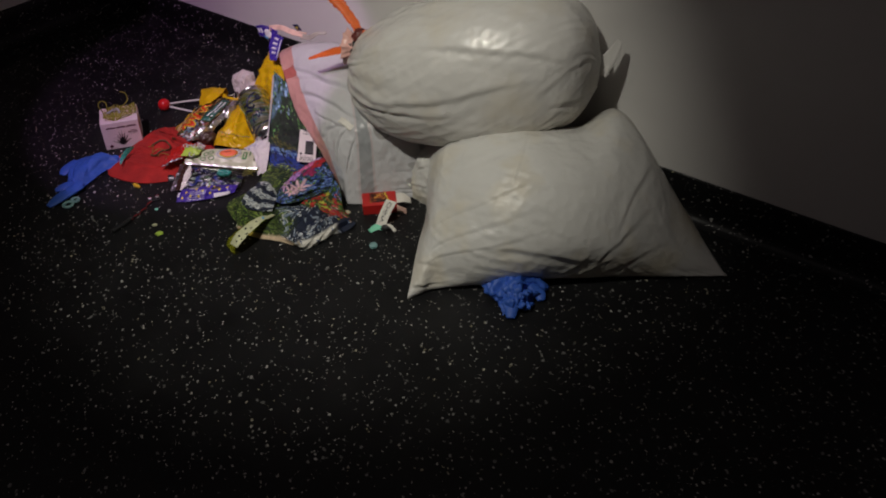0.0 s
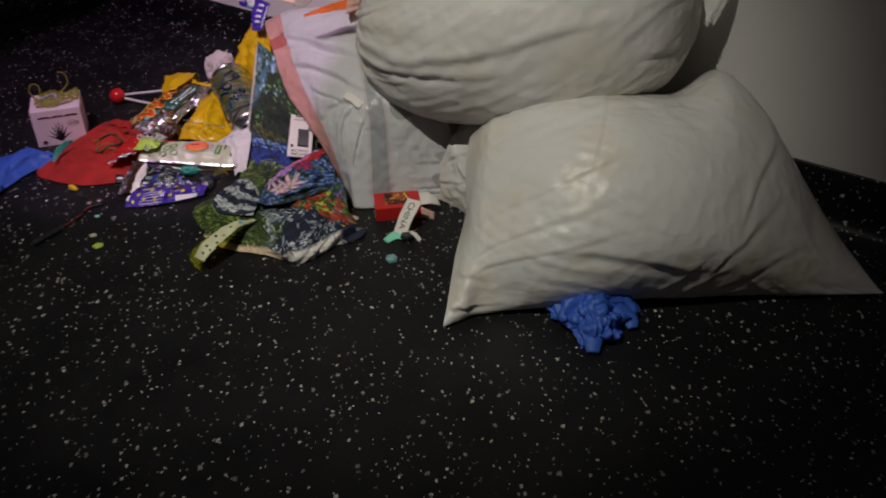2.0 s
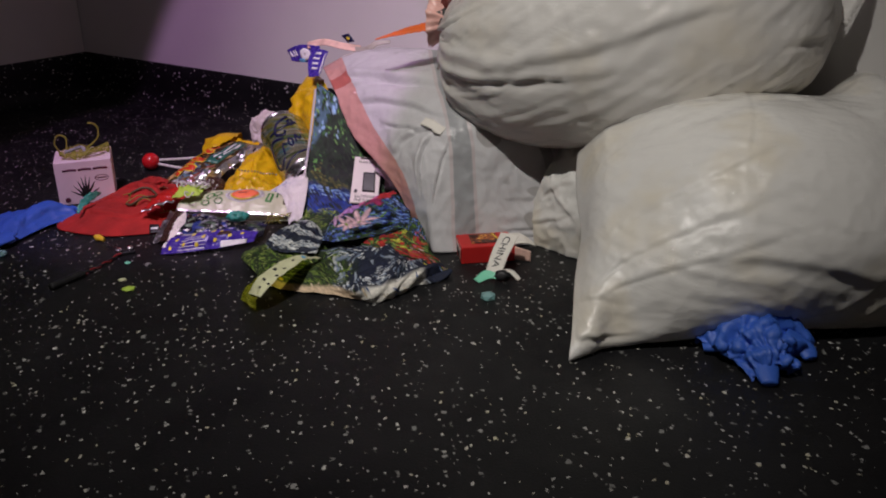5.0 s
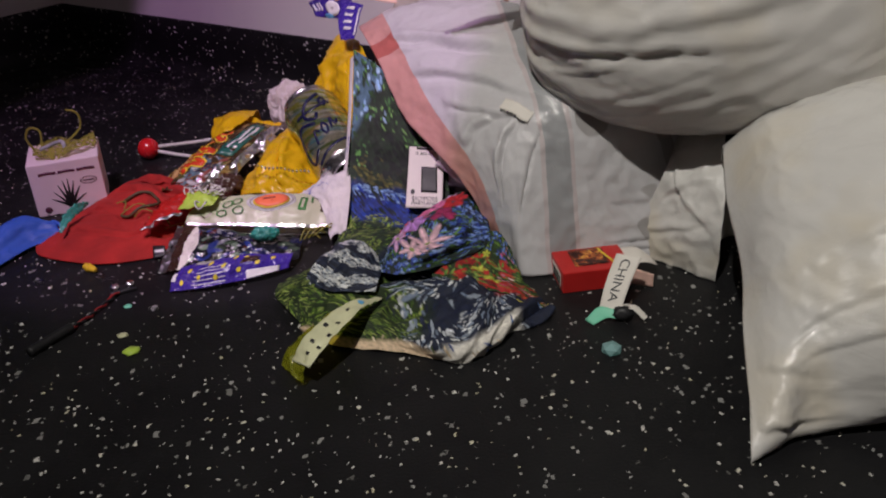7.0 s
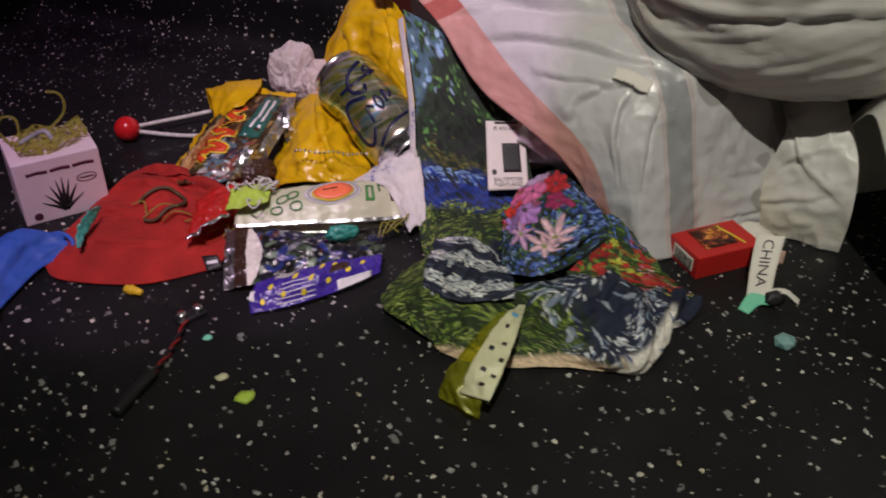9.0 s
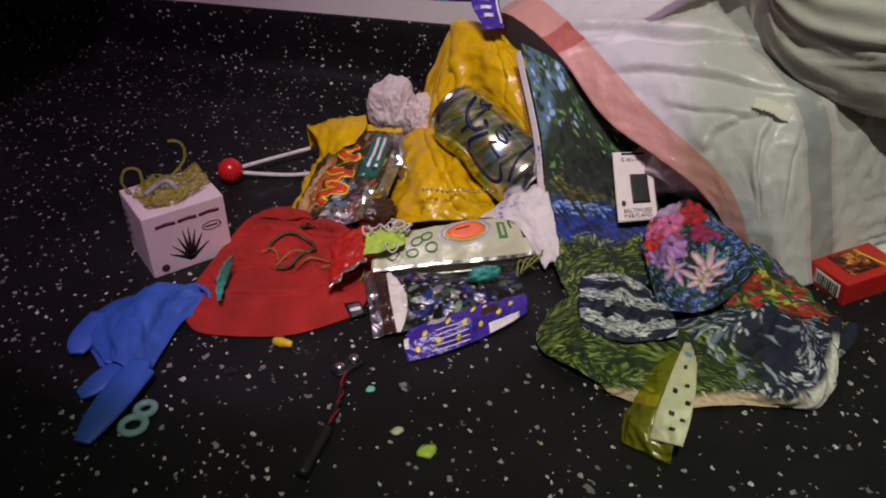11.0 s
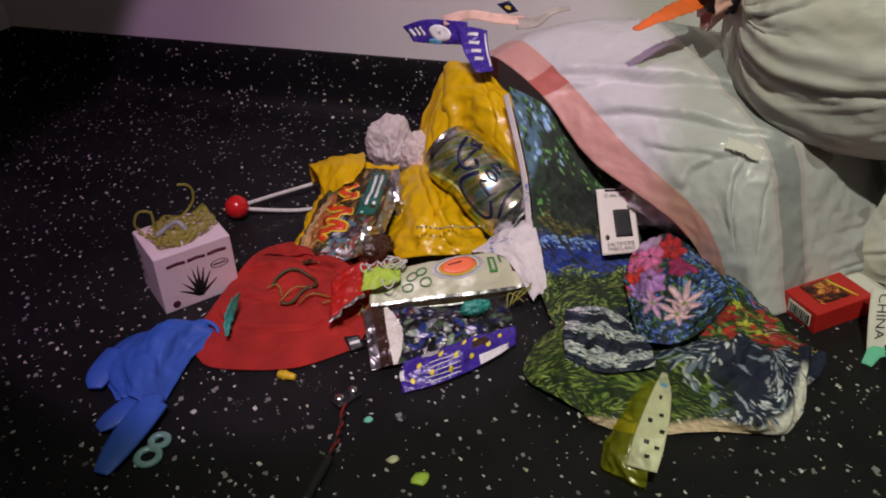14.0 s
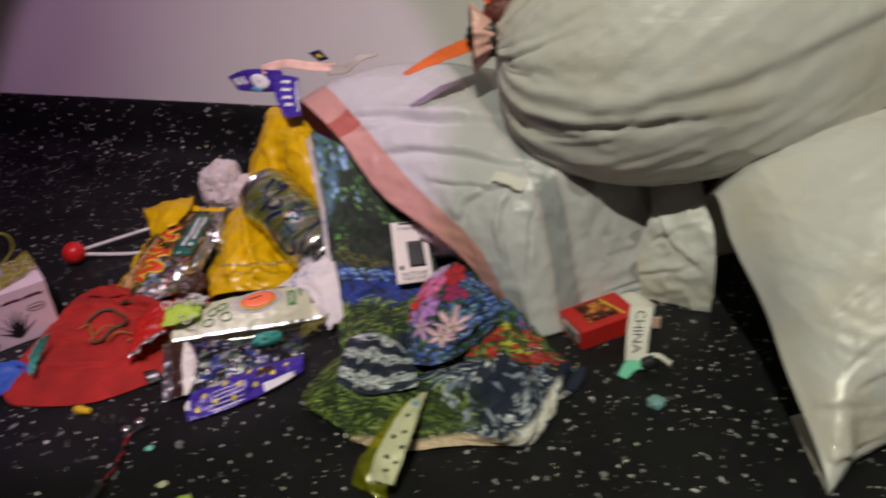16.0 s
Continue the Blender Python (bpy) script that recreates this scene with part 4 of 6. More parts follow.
    ink.wash(lambda u, v: np.minimum(v - 0.78, 0.5 - u), (0.40, 0.015, 0.018))
    ink.wash(lambda u, v: np.minimum(u - 0.88 + 0.22 * np.maximum(0, v - 0.50) + 0.03 * np.sin(15 * v), 0.80 - v), (0.66, 0.50, 0.34))
    ink.wash(lambda u, v: np.minimum(np.minimum(u - 0.82 + 0.42 * np.maximum(0, v - 0.50), 0.84 - v), v - 0.56 + 0.02 * np.sin(30 * u)), (0.78, 0.75, 0.68))
    ink.scatter(330, lambda u, v: 0.03 - abs(edge(u, v)), 0.010, 0.0018, 0.15, [(0.50, 0.40, 0.26), (0.10, 0.14, 0.03), (0.70, 0.60, 0.45), (0.34, 0.26, 0.14)], 0.5)
    ink.scatter(160, lambda u, v: min(0.07 - abs(edge(u, v)), v - 0.58), 0.012, 0.0022, 0.2, [(0.05, 0.12, 0.42), (0.14, 0.26, 0.58), (0.02, 0.04, 0.16)], 0.4)
    ink.scatter(70, lambda u, v: min(v - 0.78, u - 0.35), 0.008, 0.0025, 0.9, [(0.60, 0.50, 0.06), (0.10, 0.22, 0.55), (0.62, 0.62, 0.58)], 0.6)
    ink.dab(0.83, 0.20, 0.008, 0.006, 0.5, (0.78, 0.60, 0.03))
    ink.grain(0.003, 0.35)
    low.part("hem_panel", M_INKED, t, "mossy green, wave and cream printed hem", 0.001, ink=ink)
    wave = loft([
        [(-0.362, 1.404, 0.024), (-0.341, 1.386, 0.036), (-0.328, 1.366, 0.036), (-0.320, 1.352, 0.028)],
        [(-0.379, 1.366, 0.026), (-0.358, 1.345, 0.042), (-0.342, 1.330, 0.040), (-0.322, 1.322, 0.030)],
        [(-0.386, 1.338, 0.020), (-0.369, 1.317, 0.026), (-0.347, 1.309, 0.028), (-0.324, 1.310, 0.026)],
    ], 110, 110)
    wave.crumple(0.003, 0.035, 0.5, 5).folds(0.006, 2, 4, 2, 0.4)
    ink = Paint(110, 110, 0.09, 0.08, (0.006, 0.010, 0.030), 12)
    crest = lambda u, v: math.sin(2 * math.pi * (2.7 * u + 0.62 * (v - 0.45) ** 2 * 4 + 0.06 * math.sin(19 * v)))
    ink.scatter(2200, lambda u, v: crest(u, v) + 0.05 + 0.4 * math.sin(31 * v + 23 * u), 0.005, 0.0018, lambda u, v: 1.5 + 1.6 * (v - 0.45), [(0.58, 0.60, 0.62), (0.70, 0.71, 0.70), (0.30, 0.34, 0.40)], 0.4)
    ink.scatter(260, lambda u, v: -crest(u, v) - 0.2, 0.012, 0.0018, lambda u, v: 1.5 + 1.6 * (v - 0.45), [(0.012, 0.018, 0.050), (0.004, 0.007, 0.020), (0.06, 0.08, 0.13)], 0.2)
    ink.grain(0.003, 0.3)
    wave.part("wave_fold", M_INKED, t, "dark blue and white wave print", 0.001, ink=ink)
    flower = loft([
        [(-0.254, 1.466, 0.026), (-0.244, 1.458, 0.042), (-0.232, 1.446, 0.050), (-0.217, 1.434, 0.040)],
        [(-0.284, 1.438, 0.026), (-0.278, 1.408, 0.046), (-0.257, 1.388, 0.056), (-0.219, 1.399, 0.036)],
        [(-0.307, 1.393, 0.032), (-0.303, 1.361, 0.050), (-0.274, 1.345, 0.050), (-0.219, 1.380, 0.032)],
        [(-0.322, 1.343, 0.028), (-0.311, 1.324, 0.034), (-0.287, 1.322, 0.036), (-0.233, 1.353, 0.030)],
    ], 170, 150)
    flower.crumple(0.0040, 0.045, 0.5, 9).folds(0.007, 2.5, 4, 3, 0.7)
    ink = Paint(170, 150, 0.15, 0.12, (0.012, 0.022, 0.020), 21)
    blues = [(0.03, 0.06, 0.34), (0.08, 0.16, 0.56), (0.16, 0.28, 0.70), (0.02, 0.03, 0.16)]
    ink.scatter(500, (0, 1, 0, 1), 0.006, 0.003, 0.5, blues + [(0.02, 0.06, 0.015)], 1.5)
    ink.scatter(160, (0.0, 0.62, 0.0, 0.42), 0.012, 0.007, 0.8, [(0.55, 0.10, 0.28), (0.42, 0.03, 0.10), (0.62, 0.20, 0.40), (0.40, 0.012, 0.015)], 1.5)
    ink.scatter(360, (0.15, 0.72, 0.58, 1.0), 0.005, 0.0035, 0.5, blues + [(0.26, 0.38, 0.78)], 1.5)
    ink.scatter(120, (0.72, 1.0, 0.0, 0.8), 0.010, 0.0035, 0.8, [(0.26, 0.36, 0.66), (0.06, 0.10, 0.40), (0.03, 0.08, 0.02)], 1.5)
    ink.scatter(130, (0.05, 0.95, 0.0, 1.0), 0.014, 0.0020, 2.2, [(0.05, 0.14, 0.02), (0.12, 0.24, 0.05), (0.015, 0.04, 0.01)], 1.0)
    for u, v, r, c in ((0.14, 0.55, 0.016, (0.42, 0.02, 0.03)), (0.34, 0.62, 0.012, (0.30, 0.02, 0.10)), (0.40, 0.14, 0.015, (0.55, 0.03, 0.02)), (0.22, 0.30, 0.016, (0.62, 0.14, 0.34)), (0.46, 0.34, 0.014, (0.40, 0.18, 0.52)), (0.30, 0.10, 0.012, (0.50, 0.10, 0.22)), (0.58, 0.16, 0.012, (0.36, 0.20, 0.56))):
        ink.bloom(u, v, r * 1.35, 6, tuple(1.25 * k for k in c), (0.10, 0.06, 0.10), u * 9, 0.75)
    for u, v, r, a in ((0.68, 0.34, 0.021, 0.3), (0.60, 0.62, 0.022, 0.8), (0.74, 0.54, 0.018, 0.1)):
        ink.bloom(u, v, r, 6, (0.62, 0.34, 0.62) if v < 0.5 else (0.74, 0.46, 0.56), (0.30, 0.34, 0.10), a, 0.40)
    ink.wash(lambda u, v: np.minimum(0.13 - u, 0.40 - v), (0.52, 0.36, 0.58))
    ink.grain(0.003, 0.3)
    flower.part("flower_panel", M_INKED, t, "pink and blue flower print", 0.001, ink=ink)
    side = loft([
        [(-0.222, 1.400, 0.032), (-0.209, 1.385, 0.034), (-0.200, 1.362, 0.028)],
        [(-0.233, 1.362, 0.030), (-0.220, 1.341, 0.034), (-0.196, 1.328, 0.022)],
        [(-0.273, 1.333, 0.028), (-0.236, 1.322, 0.030), (-0.183, 1.316, 0.010)],
        [(-0.266, 1.317, 0.026), (-0.230, 1.310, 0.022), (-0.176, 1.298, 0.006)],
    ], 110, 90)
    side.crumple(0.003, 0.03, 0.5, 4, floor=0.001).folds(0.004, 2, 4, 6, 0.4)
    ink = Paint(110, 90, 0.12, 0.07, (0.02, 0.04, 0.012), 31)
    ink.scatter(110, lambda u, v: u - 0.30, 0.016, 0.008, 0.7, [(0.42, 0.014, 0.014), (0.30, 0.01, 0.012), (0.50, 0.03, 0.02)], 1.2)
    ink.scatter(150, (0, 1, 0, 1), 0.010, 0.0025, 1.0, [(0.10, 0.20, 0.03), (0.03, 0.08, 0.012), (0.20, 0.30, 0.06)], 1.0)
    for u, v in ((0.30, 0.30), (0.55, 0.48), (0.72, 0.62)):
        ink.bloom(u, v, 0.008, 5, (0.50, 0.52, 0.06), (0.20, 0.26, 0.03), u * 8, 0.6)
    ink.scatter(130, lambda u, v: 0.13 - abs(v - 0.74 - 0.12 * u), 0.005, 0.0030, 0.5, [(0.62, 0.20, 0.30), (0.70, 0.40, 0.46), (0.46, 0.06, 0.14)], 1.5)
    ink.scatter(60, (0, 0.25, 0.2, 1.0), 0.005, 0.003, 0.5, blues, 1.5)
    ink.grain(0.003, 0.3)
    side.part("red_flower_fold", M_INKED, t, "red, yellow and green flower print", 0.001, ink=ink)
    return t


def yellow_bag():
    t = thing("yellow_bag", "crumpled bright yellow plastic bag behind the can", "plastic bag", (-0.4, 1.65, 0))
    up = loft([
        [(-0.424, 1.712, 0.015), (-0.406, 1.722, 0.072), (-0.366, 1.732, 0.136), (-0.340, 1.664, 0.140), (-0.330, 1.615, 0.122), (-0.330, 1.580, 0.070)],
        [(-0.424, 1.672, 0.020), (-0.406, 1.672, 0.072), (-0.376, 1.668, 0.122), (-0.358, 1.614, 0.124), (-0.346, 1.580, 0.102), (-0.340, 1.551, 0.060)],
        [(-0.414, 1.640, 0.015), (-0.398, 1.646, 0.048), (-0.376, 1.639, 0.070), (-0.358, 1.610, 0.070), (-0.350, 1.574, 0.060), (-0.345, 1.545, 0.030)],
    ], 60, 90)
    up.pleats([(-0.02, 0.42, 0.9, 0.30, 0.016, 0.10), (0.0, 0.55, 0.8, 0.68, 0.008, 0.06), (0.3, 0.28, 0.9, 0.10, 0.006, 0.08)])
    up.crumple(0.0034, 0.07, 0.9, 2).folds(0.004, 5, 4, 5, 0.6).part("upper_fold", M_YELLOW, t, "", 0.0006)
    low = loft([
        [(-0.455, 1.695, 0.018), (-0.430, 1.672, 0.048), (-0.410, 1.638, 0.052), (-0.396, 1.602, 0.030)],
        [(-0.466, 1.645, 0.018), (-0.446, 1.606, 0.052), (-0.420, 1.578, 0.052), (-0.394, 1.568, 0.028)],
        [(-0.478, 1.585, 0.016), (-0.454, 1.556, 0.044), (-0.428, 1.540, 0.042), (-0.393, 1.541, 0.024)],
        [(-0.482, 1.551, 0.010), (-0.457, 1.532, 0.024), (-0.428, 1.524, 0.024), (-0.390, 1.528, 0.014)],
    ], 70, 60)
    low.pleats([(0.0, 0.45, 1.0, 0.70, 0.012, 0.12), (0.1, 0.80, 1.0, 0.25, 0.008, 0.08)])
    low.crumple(0.0034, 0.06, 0.9, 5, floor=0.002).folds(0.004, 4, 5, 6, -0.5).part("lower_fold", M_YELLOW, t, "", 0.0006)
    return t


def drink_can():
    t = thing("drink_can", "dented aluminium drink can with green-yellow print and dark scribbled lettering", "can", (-0.385, 1.59, 0.07))
    base = Vector((-0.354, 1.528, 0.041))
    axis = Vector((-0.42, 0.80, 0.40)).normalized()
    a = axis.cross(Vector((0, 0, 1))).normalized()
    b = a.cross(axis).normalized()
    profile = [(0.0, 0.0245), (0.003, 0.0255), (0.011, 0.0325), (0.014, 0.0331), (0.105, 0.0331), (0.109, 0.0325), (0.117, 0.0275), (0.1185, 0.0270), (0.120, 0.0278), (0.1218, 0.0278)]
    fine = []
    for (h0, r0), (h1, r1) in zip(profile, profile[1:]):
        steps = 80 if h1 - h0 > 0.05 else 3
        fine += [(h0 + (h1 - h0) * k / steps, r0 + (r1 - r0) * k / steps) for k in range(steps)]
    fine.append(profile[-1])
    n = 150
    g = np.zeros((len(fine), n + 1, 3))
    for i, (h, r) in enumerate(fine):
        for j in range(n + 1):
            w = 2 * math.pi * j / n
            dent = 0.0035 * math.exp(-((h - 0.075) / 0.016) ** 2 - ((w - 3.6) / 0.5) ** 2) + 0.002 * math.exp(-((h - 0.04) / 0.012) ** 2 - ((w - 2.2) / 0.4) ** 2)
            g[i, j] = base + axis * h + (a * math.cos(w) + b * math.sin(w)) * (r - dent)
    s = Sheet(g)
    hs = [h for h, _ in fine]
    def printed(u, v):
        h = hs[min(int(u * (len(hs) - 1)), len(hs) - 1)]
        return 0 if 0.011 < h < 0.109 else 1
    ink = Paint(len(fine), n + 1, 0.122, 0.208, (0.56, 0.57, 0.38), 17)
    rise = lambda u, v: u + 0.5 * (v - CAN_FACE)
    ink.wash(lambda u, v: rise(u, v) - 0.66, (0.46, 0.48, 0.10))
    ink.wash(lambda u, v: 0.05 - abs(rise(u, v) - 0.60), (0.66, 0.62, 0.20))
    ink.wash(lambda u, v: 0.06 - abs(rise(u, v) - 0.36), (0.10, 0.40, 0.46), 0.8)
    ink.wash(lambda u, v: 0.03 - abs(rise(u, v) - 0.45), (0.72, 0.40, 0.08), 0.7)
    ink.scatter(240, (0.15, 0.9, 0, 1), 0.030, 0.004, 1.2, [(0.50, 0.52, 0.12), (0.70, 0.70, 0.52), (0.20, 0.30, 0.08), (0.30, 0.44, 0.40)], 0.2)
    s.part("body", M_INKCAN, t, "printed can wall", 0.0004, materials=[M_ALU], slot=printed, ink=ink)
    def dome(name, h, r, sag, material, label):
        verts, faces = [], []
        for q in range(7):
            rr = r * (1 - q / 6) + 0.0004
            hh = h + sag * (1 - (1 - q / 6) ** 2)
            verts += [base + axis * hh + (a * math.cos(2 * math.pi * k / 40) + b * math.sin(2 * math.pi * k / 40)) * rr for k in range(40)]
        for q in range(6):
            faces += [(q * 40 + k, q * 40 + (k + 1) % 40, (q + 1) * 40 + (k + 1) % 40, (q + 1) * 40 + k) for k in range(40)]
        return mesh_part(name, verts, faces, material, t, label)
    dome("can_base", 0.001, 0.0245, 0.011, M_ALU, "recessed bare metal base")
    dome("can_lid", 0.119, 0.0275, -0.003, M_ALU, "bare metal lid")
    U = lambda h: min(range(len(hs)), key=lambda k: abs(hs[k] - h)) / (len(hs) - 1)
    facing = CAN_FACE
    def line(points, width):
        s.stroke("lettering", [(U(0.055 + (h - 0.060) * 1.2), facing - w * 1.15) for h, w in points], width, M_INK, t, "", 0.0008, 40)
    line([(0.098, 0.10), (0.090, 0.02), (0.078, -0.01), (0.070, 0.03), (0.076, 0.05)], 0.0035)
    line([(0.083, -0.05), (0.082, 0.04), (0.086, 0.13)], 0.003)
    line([(0.088, 0.08), (0.092, 0.105), (0.086, 0.115), (0.082, 0.095), (0.088, 0.085), (0.084, 0.125)], 0.0022)
    line([(0.066, 0.02), (0.072, -0.06), (0.058, -0.10), (0.040, -0.11), (0.032, -0.08), (0.040, -0.03)], 0.0035)
    line([(0.045, -0.02), (0.058, -0.005), (0.055, 0.02)], 0.0025)
    line([(0.055, 0.03), (0.062, 0.045), (0.056, 0.06), (0.050, 0.045), (0.056, 0.03)], 0.0025)
    line([(0.052, 0.075), (0.064, 0.085), (0.056, 0.10), (0.062, 0.115)], 0.0025)
    line([(0.026, -0.06), (0.032, 0.02), (0.036, 0.12)], 0.003)
    return t


CAN_FACE = 0.363


def tissue_ball():
    t = thing("tissue", "crumpled white and pink paper tissue", "tissue", (-0.455, 1.725, 0.05))
    crumpled_ball("wad", (-0.442, 1.732, 0.050), (0.024, 0.022, 0.030), M_TISSUE, t, "", 0.34, 1.5, 3, 6, 0.003, 0.45)
    crumpled_ball("wad", (-0.417, 1.700, 0.046), (0.017, 0.017, 0.028), M_TISSUE, t, "", 0.36, 1.4, 8, 6, 0.003, 0.45)
    crumpled_ball("stained_corner", (-0.418, 1.682, 0.030), (0.012, 0.012, 0.018), M_PINKTIS, t, "peach-stained tissue corner", 0.35, 0.7, 9, 4)
    tube("pen_mark", [(-0.436, 1.705, 0.052), (-0.428, 1.702, 0.058), (-0.420, 1.698, 0.058)], 0.0012, M_BALL, t, "red pen mark", 12, 6)
    return t


def cream_box():
    corner, e1, e2 = Vector((-0.706, 1.556, 0)), Vector((0.072, 0.022, 0)), Vector((-0.024, 0.060, 0))
    h = 0.062
    t = thing("cream_box", "small pale pink cardboard box topped with olive lace", "box", corner + (e1 + e2) * 0.5)
    m = Matrix.LocRotScale(corner + (e1 + e2) * 0.5 + Vector((0, 0, h / 2)), Euler((0, 0, math.atan2(e1.y, e1.x))), None)
    bm = bmesh.new()
    box_mesh(bm, (e1.length, e2.length, h), m, 0.0012)
    part("body", bm, M_BOXPINK, t, smooth=False)
    front = Sheet([[corner + e1 * u + Vector((0, 0, h * v)) for v in np.linspace(0, 1, 8)] for u in np.linspace(0, 1, 8)])
    if front.n[3, 3] @ np.array(e2) > 0:
        front.n = -front.n
    for k, (lean, tall) in enumerate(((-0.16, 0.30), (-0.10, 0.42), (-0.04, 0.50), (0.02, 0.52), (0.08, 0.46), (0.14, 0.36), (-0.2, 0.18), (0.19, 0.2))):
        front.stroke("printed_leaf", [(0.45, 0.14), (0.45 + lean * 0.6, 0.14 + tall * 0.5), (0.45 + lean * 1.25, 0.14 + tall)], 0.0050 if tall > 0.3 else 0.0040, M_BLACK, t, "", 0.0004, 8, 0.9)
    front.disc("printed_mark", 0.12, 0.12, 0.05, 0.06, M_BROWNINK, t, "", 0.0004)
    front.disc("printed_ring", 0.76, 0.58, 0.12, 0.07, M_BROWNINK, t, "", 0.0004, 0.88)
    front.stroke("printed_bar", [(0.68, 0.58), (0.84, 0.58)], 0.0012, M_BROWNINK, t, "", 0.0004, 6)
    for a, b in ((0.10, 0.34), (0.37, 0.60), (0.63, 0.88)):
        front.stroke("printed_bar", [(a, 0.80), ((a + b) / 2, 0.815), (b, 0.80)], 0.0030, M_BROWNINK, t, "", 0.0004, 6)
    left = Sheet([[corner + e2 * u + Vector((0, 0, h * v)) for v in np.linspace(0, 1, 8)] for u in np.linspace(0, 1, 8)])
    if left.n[3, 3] @ np.array(e1) > 0:
        left.n = -left.n
    for k in range(4):
        left.stroke("printed_bar", [(0.72, 0.78 - 0.13 * k), (0.86, 0.78 - 0.13 * k)], 0.0022, M_BLACK, t, "", 0.0004, 5)
    lace = loft([[corner + e1 * u + e2 * v + Vector((0, 0, h + 0.004 + 0.004 * math.sin(9 * u + 5 * v))) for v in (0.12, 0.4, 0.7, 0.95)] for u in (0.1, 0.4, 0.7, 1.0)], 26, 26)
    rr = random.Random(5)
    holes = {(i, j) for i in range(26) for j in range(26) if rr.random() < 0.28}
    lace.crumple(0.003, 0.02, 0.6, 3).part("lace", M_LACE, t, "olive lace ribbon", 0.0006, keep=lambda u, v: (int(u * 25), int(v * 25)) not in holes and abs(u - v) < 0.62)
    top = corner + (e1 + e2) * 0.5 + Vector((0, 0, h))
    tube("tulle_wad", [top + e1 * -0.3 + Vector((0, 0, 0.005)), top + e2 * 0.1 + Vector((0, 0, 0.009)), top + e1 * 0.05 + e2 * -0.15 + Vector((0, 0, 0.006))], 0.0024, M_GREYLACE, t, "grey tulle", 20, 8)
    p = corner + e2 * 0.75 + e1 * 0.12 + Vector((0, 0, h))
    ribbon("lace_curl", [p, p + Vector((-0.006, 0, 0.014)), p + Vector((0.0, 0, 0.026)), p + Vector((0.011, 0, 0.022)), p + Vector((0.010, -0.004, 0.002))], 0.0024, M_LACE, t, "curled olive lace", up=(0, -1, 0.2), rag=0.5)
    q = corner + e1 * 0.72 + e2 * 0.8 + Vector((0, 0, h))
    ribbon("lace_curl", [q + e1 * -0.2, q + Vector((0.006, 0, 0.016)), q + Vector((0.010, 0, 0.030)), q + Vector((0.006, 0, 0.038)), q + Vector((-0.003, 0, 0.040))], 0.0024, M_LACE, t, "curled olive lace", up=(0, -1, 0.2), rag=0.5)
    return t


def hair_tie():
    t = thing("hair_bobble", "glossy red ball on a doubled white cord", "hair bobble", (-0.626, 1.74, 0))
    bm = bmesh.new()
    bmesh.ops.create_uvsphere(bm, u_segments=32, v_segments=20, radius=0.0135, matrix=Matrix.Translation((-0.625, 1.716, 0.0135)))
    part("ball", bm, M_BALL, t)
    tube("cord", [(-0.614, 1.717, 0.015), (-0.583, 1.731, 0.012), (-0.558, 1.737, 0.012), (-0.530, 1.738, 0.015), (-0.500, 1.735, 0.02)], 0.0023, M_CORD, t, "white cord", 40, 8)
    tube("cord", [(-0.614, 1.714, 0.010), (-0.586, 1.708, 0.006), (-0.560, 1.700, 0.005), (-0.535, 1.692, 0.008), (-0.51, 1.685, 0.012)], 0.0023, M_CORD, t, "white cord", 40, 8)
    return t


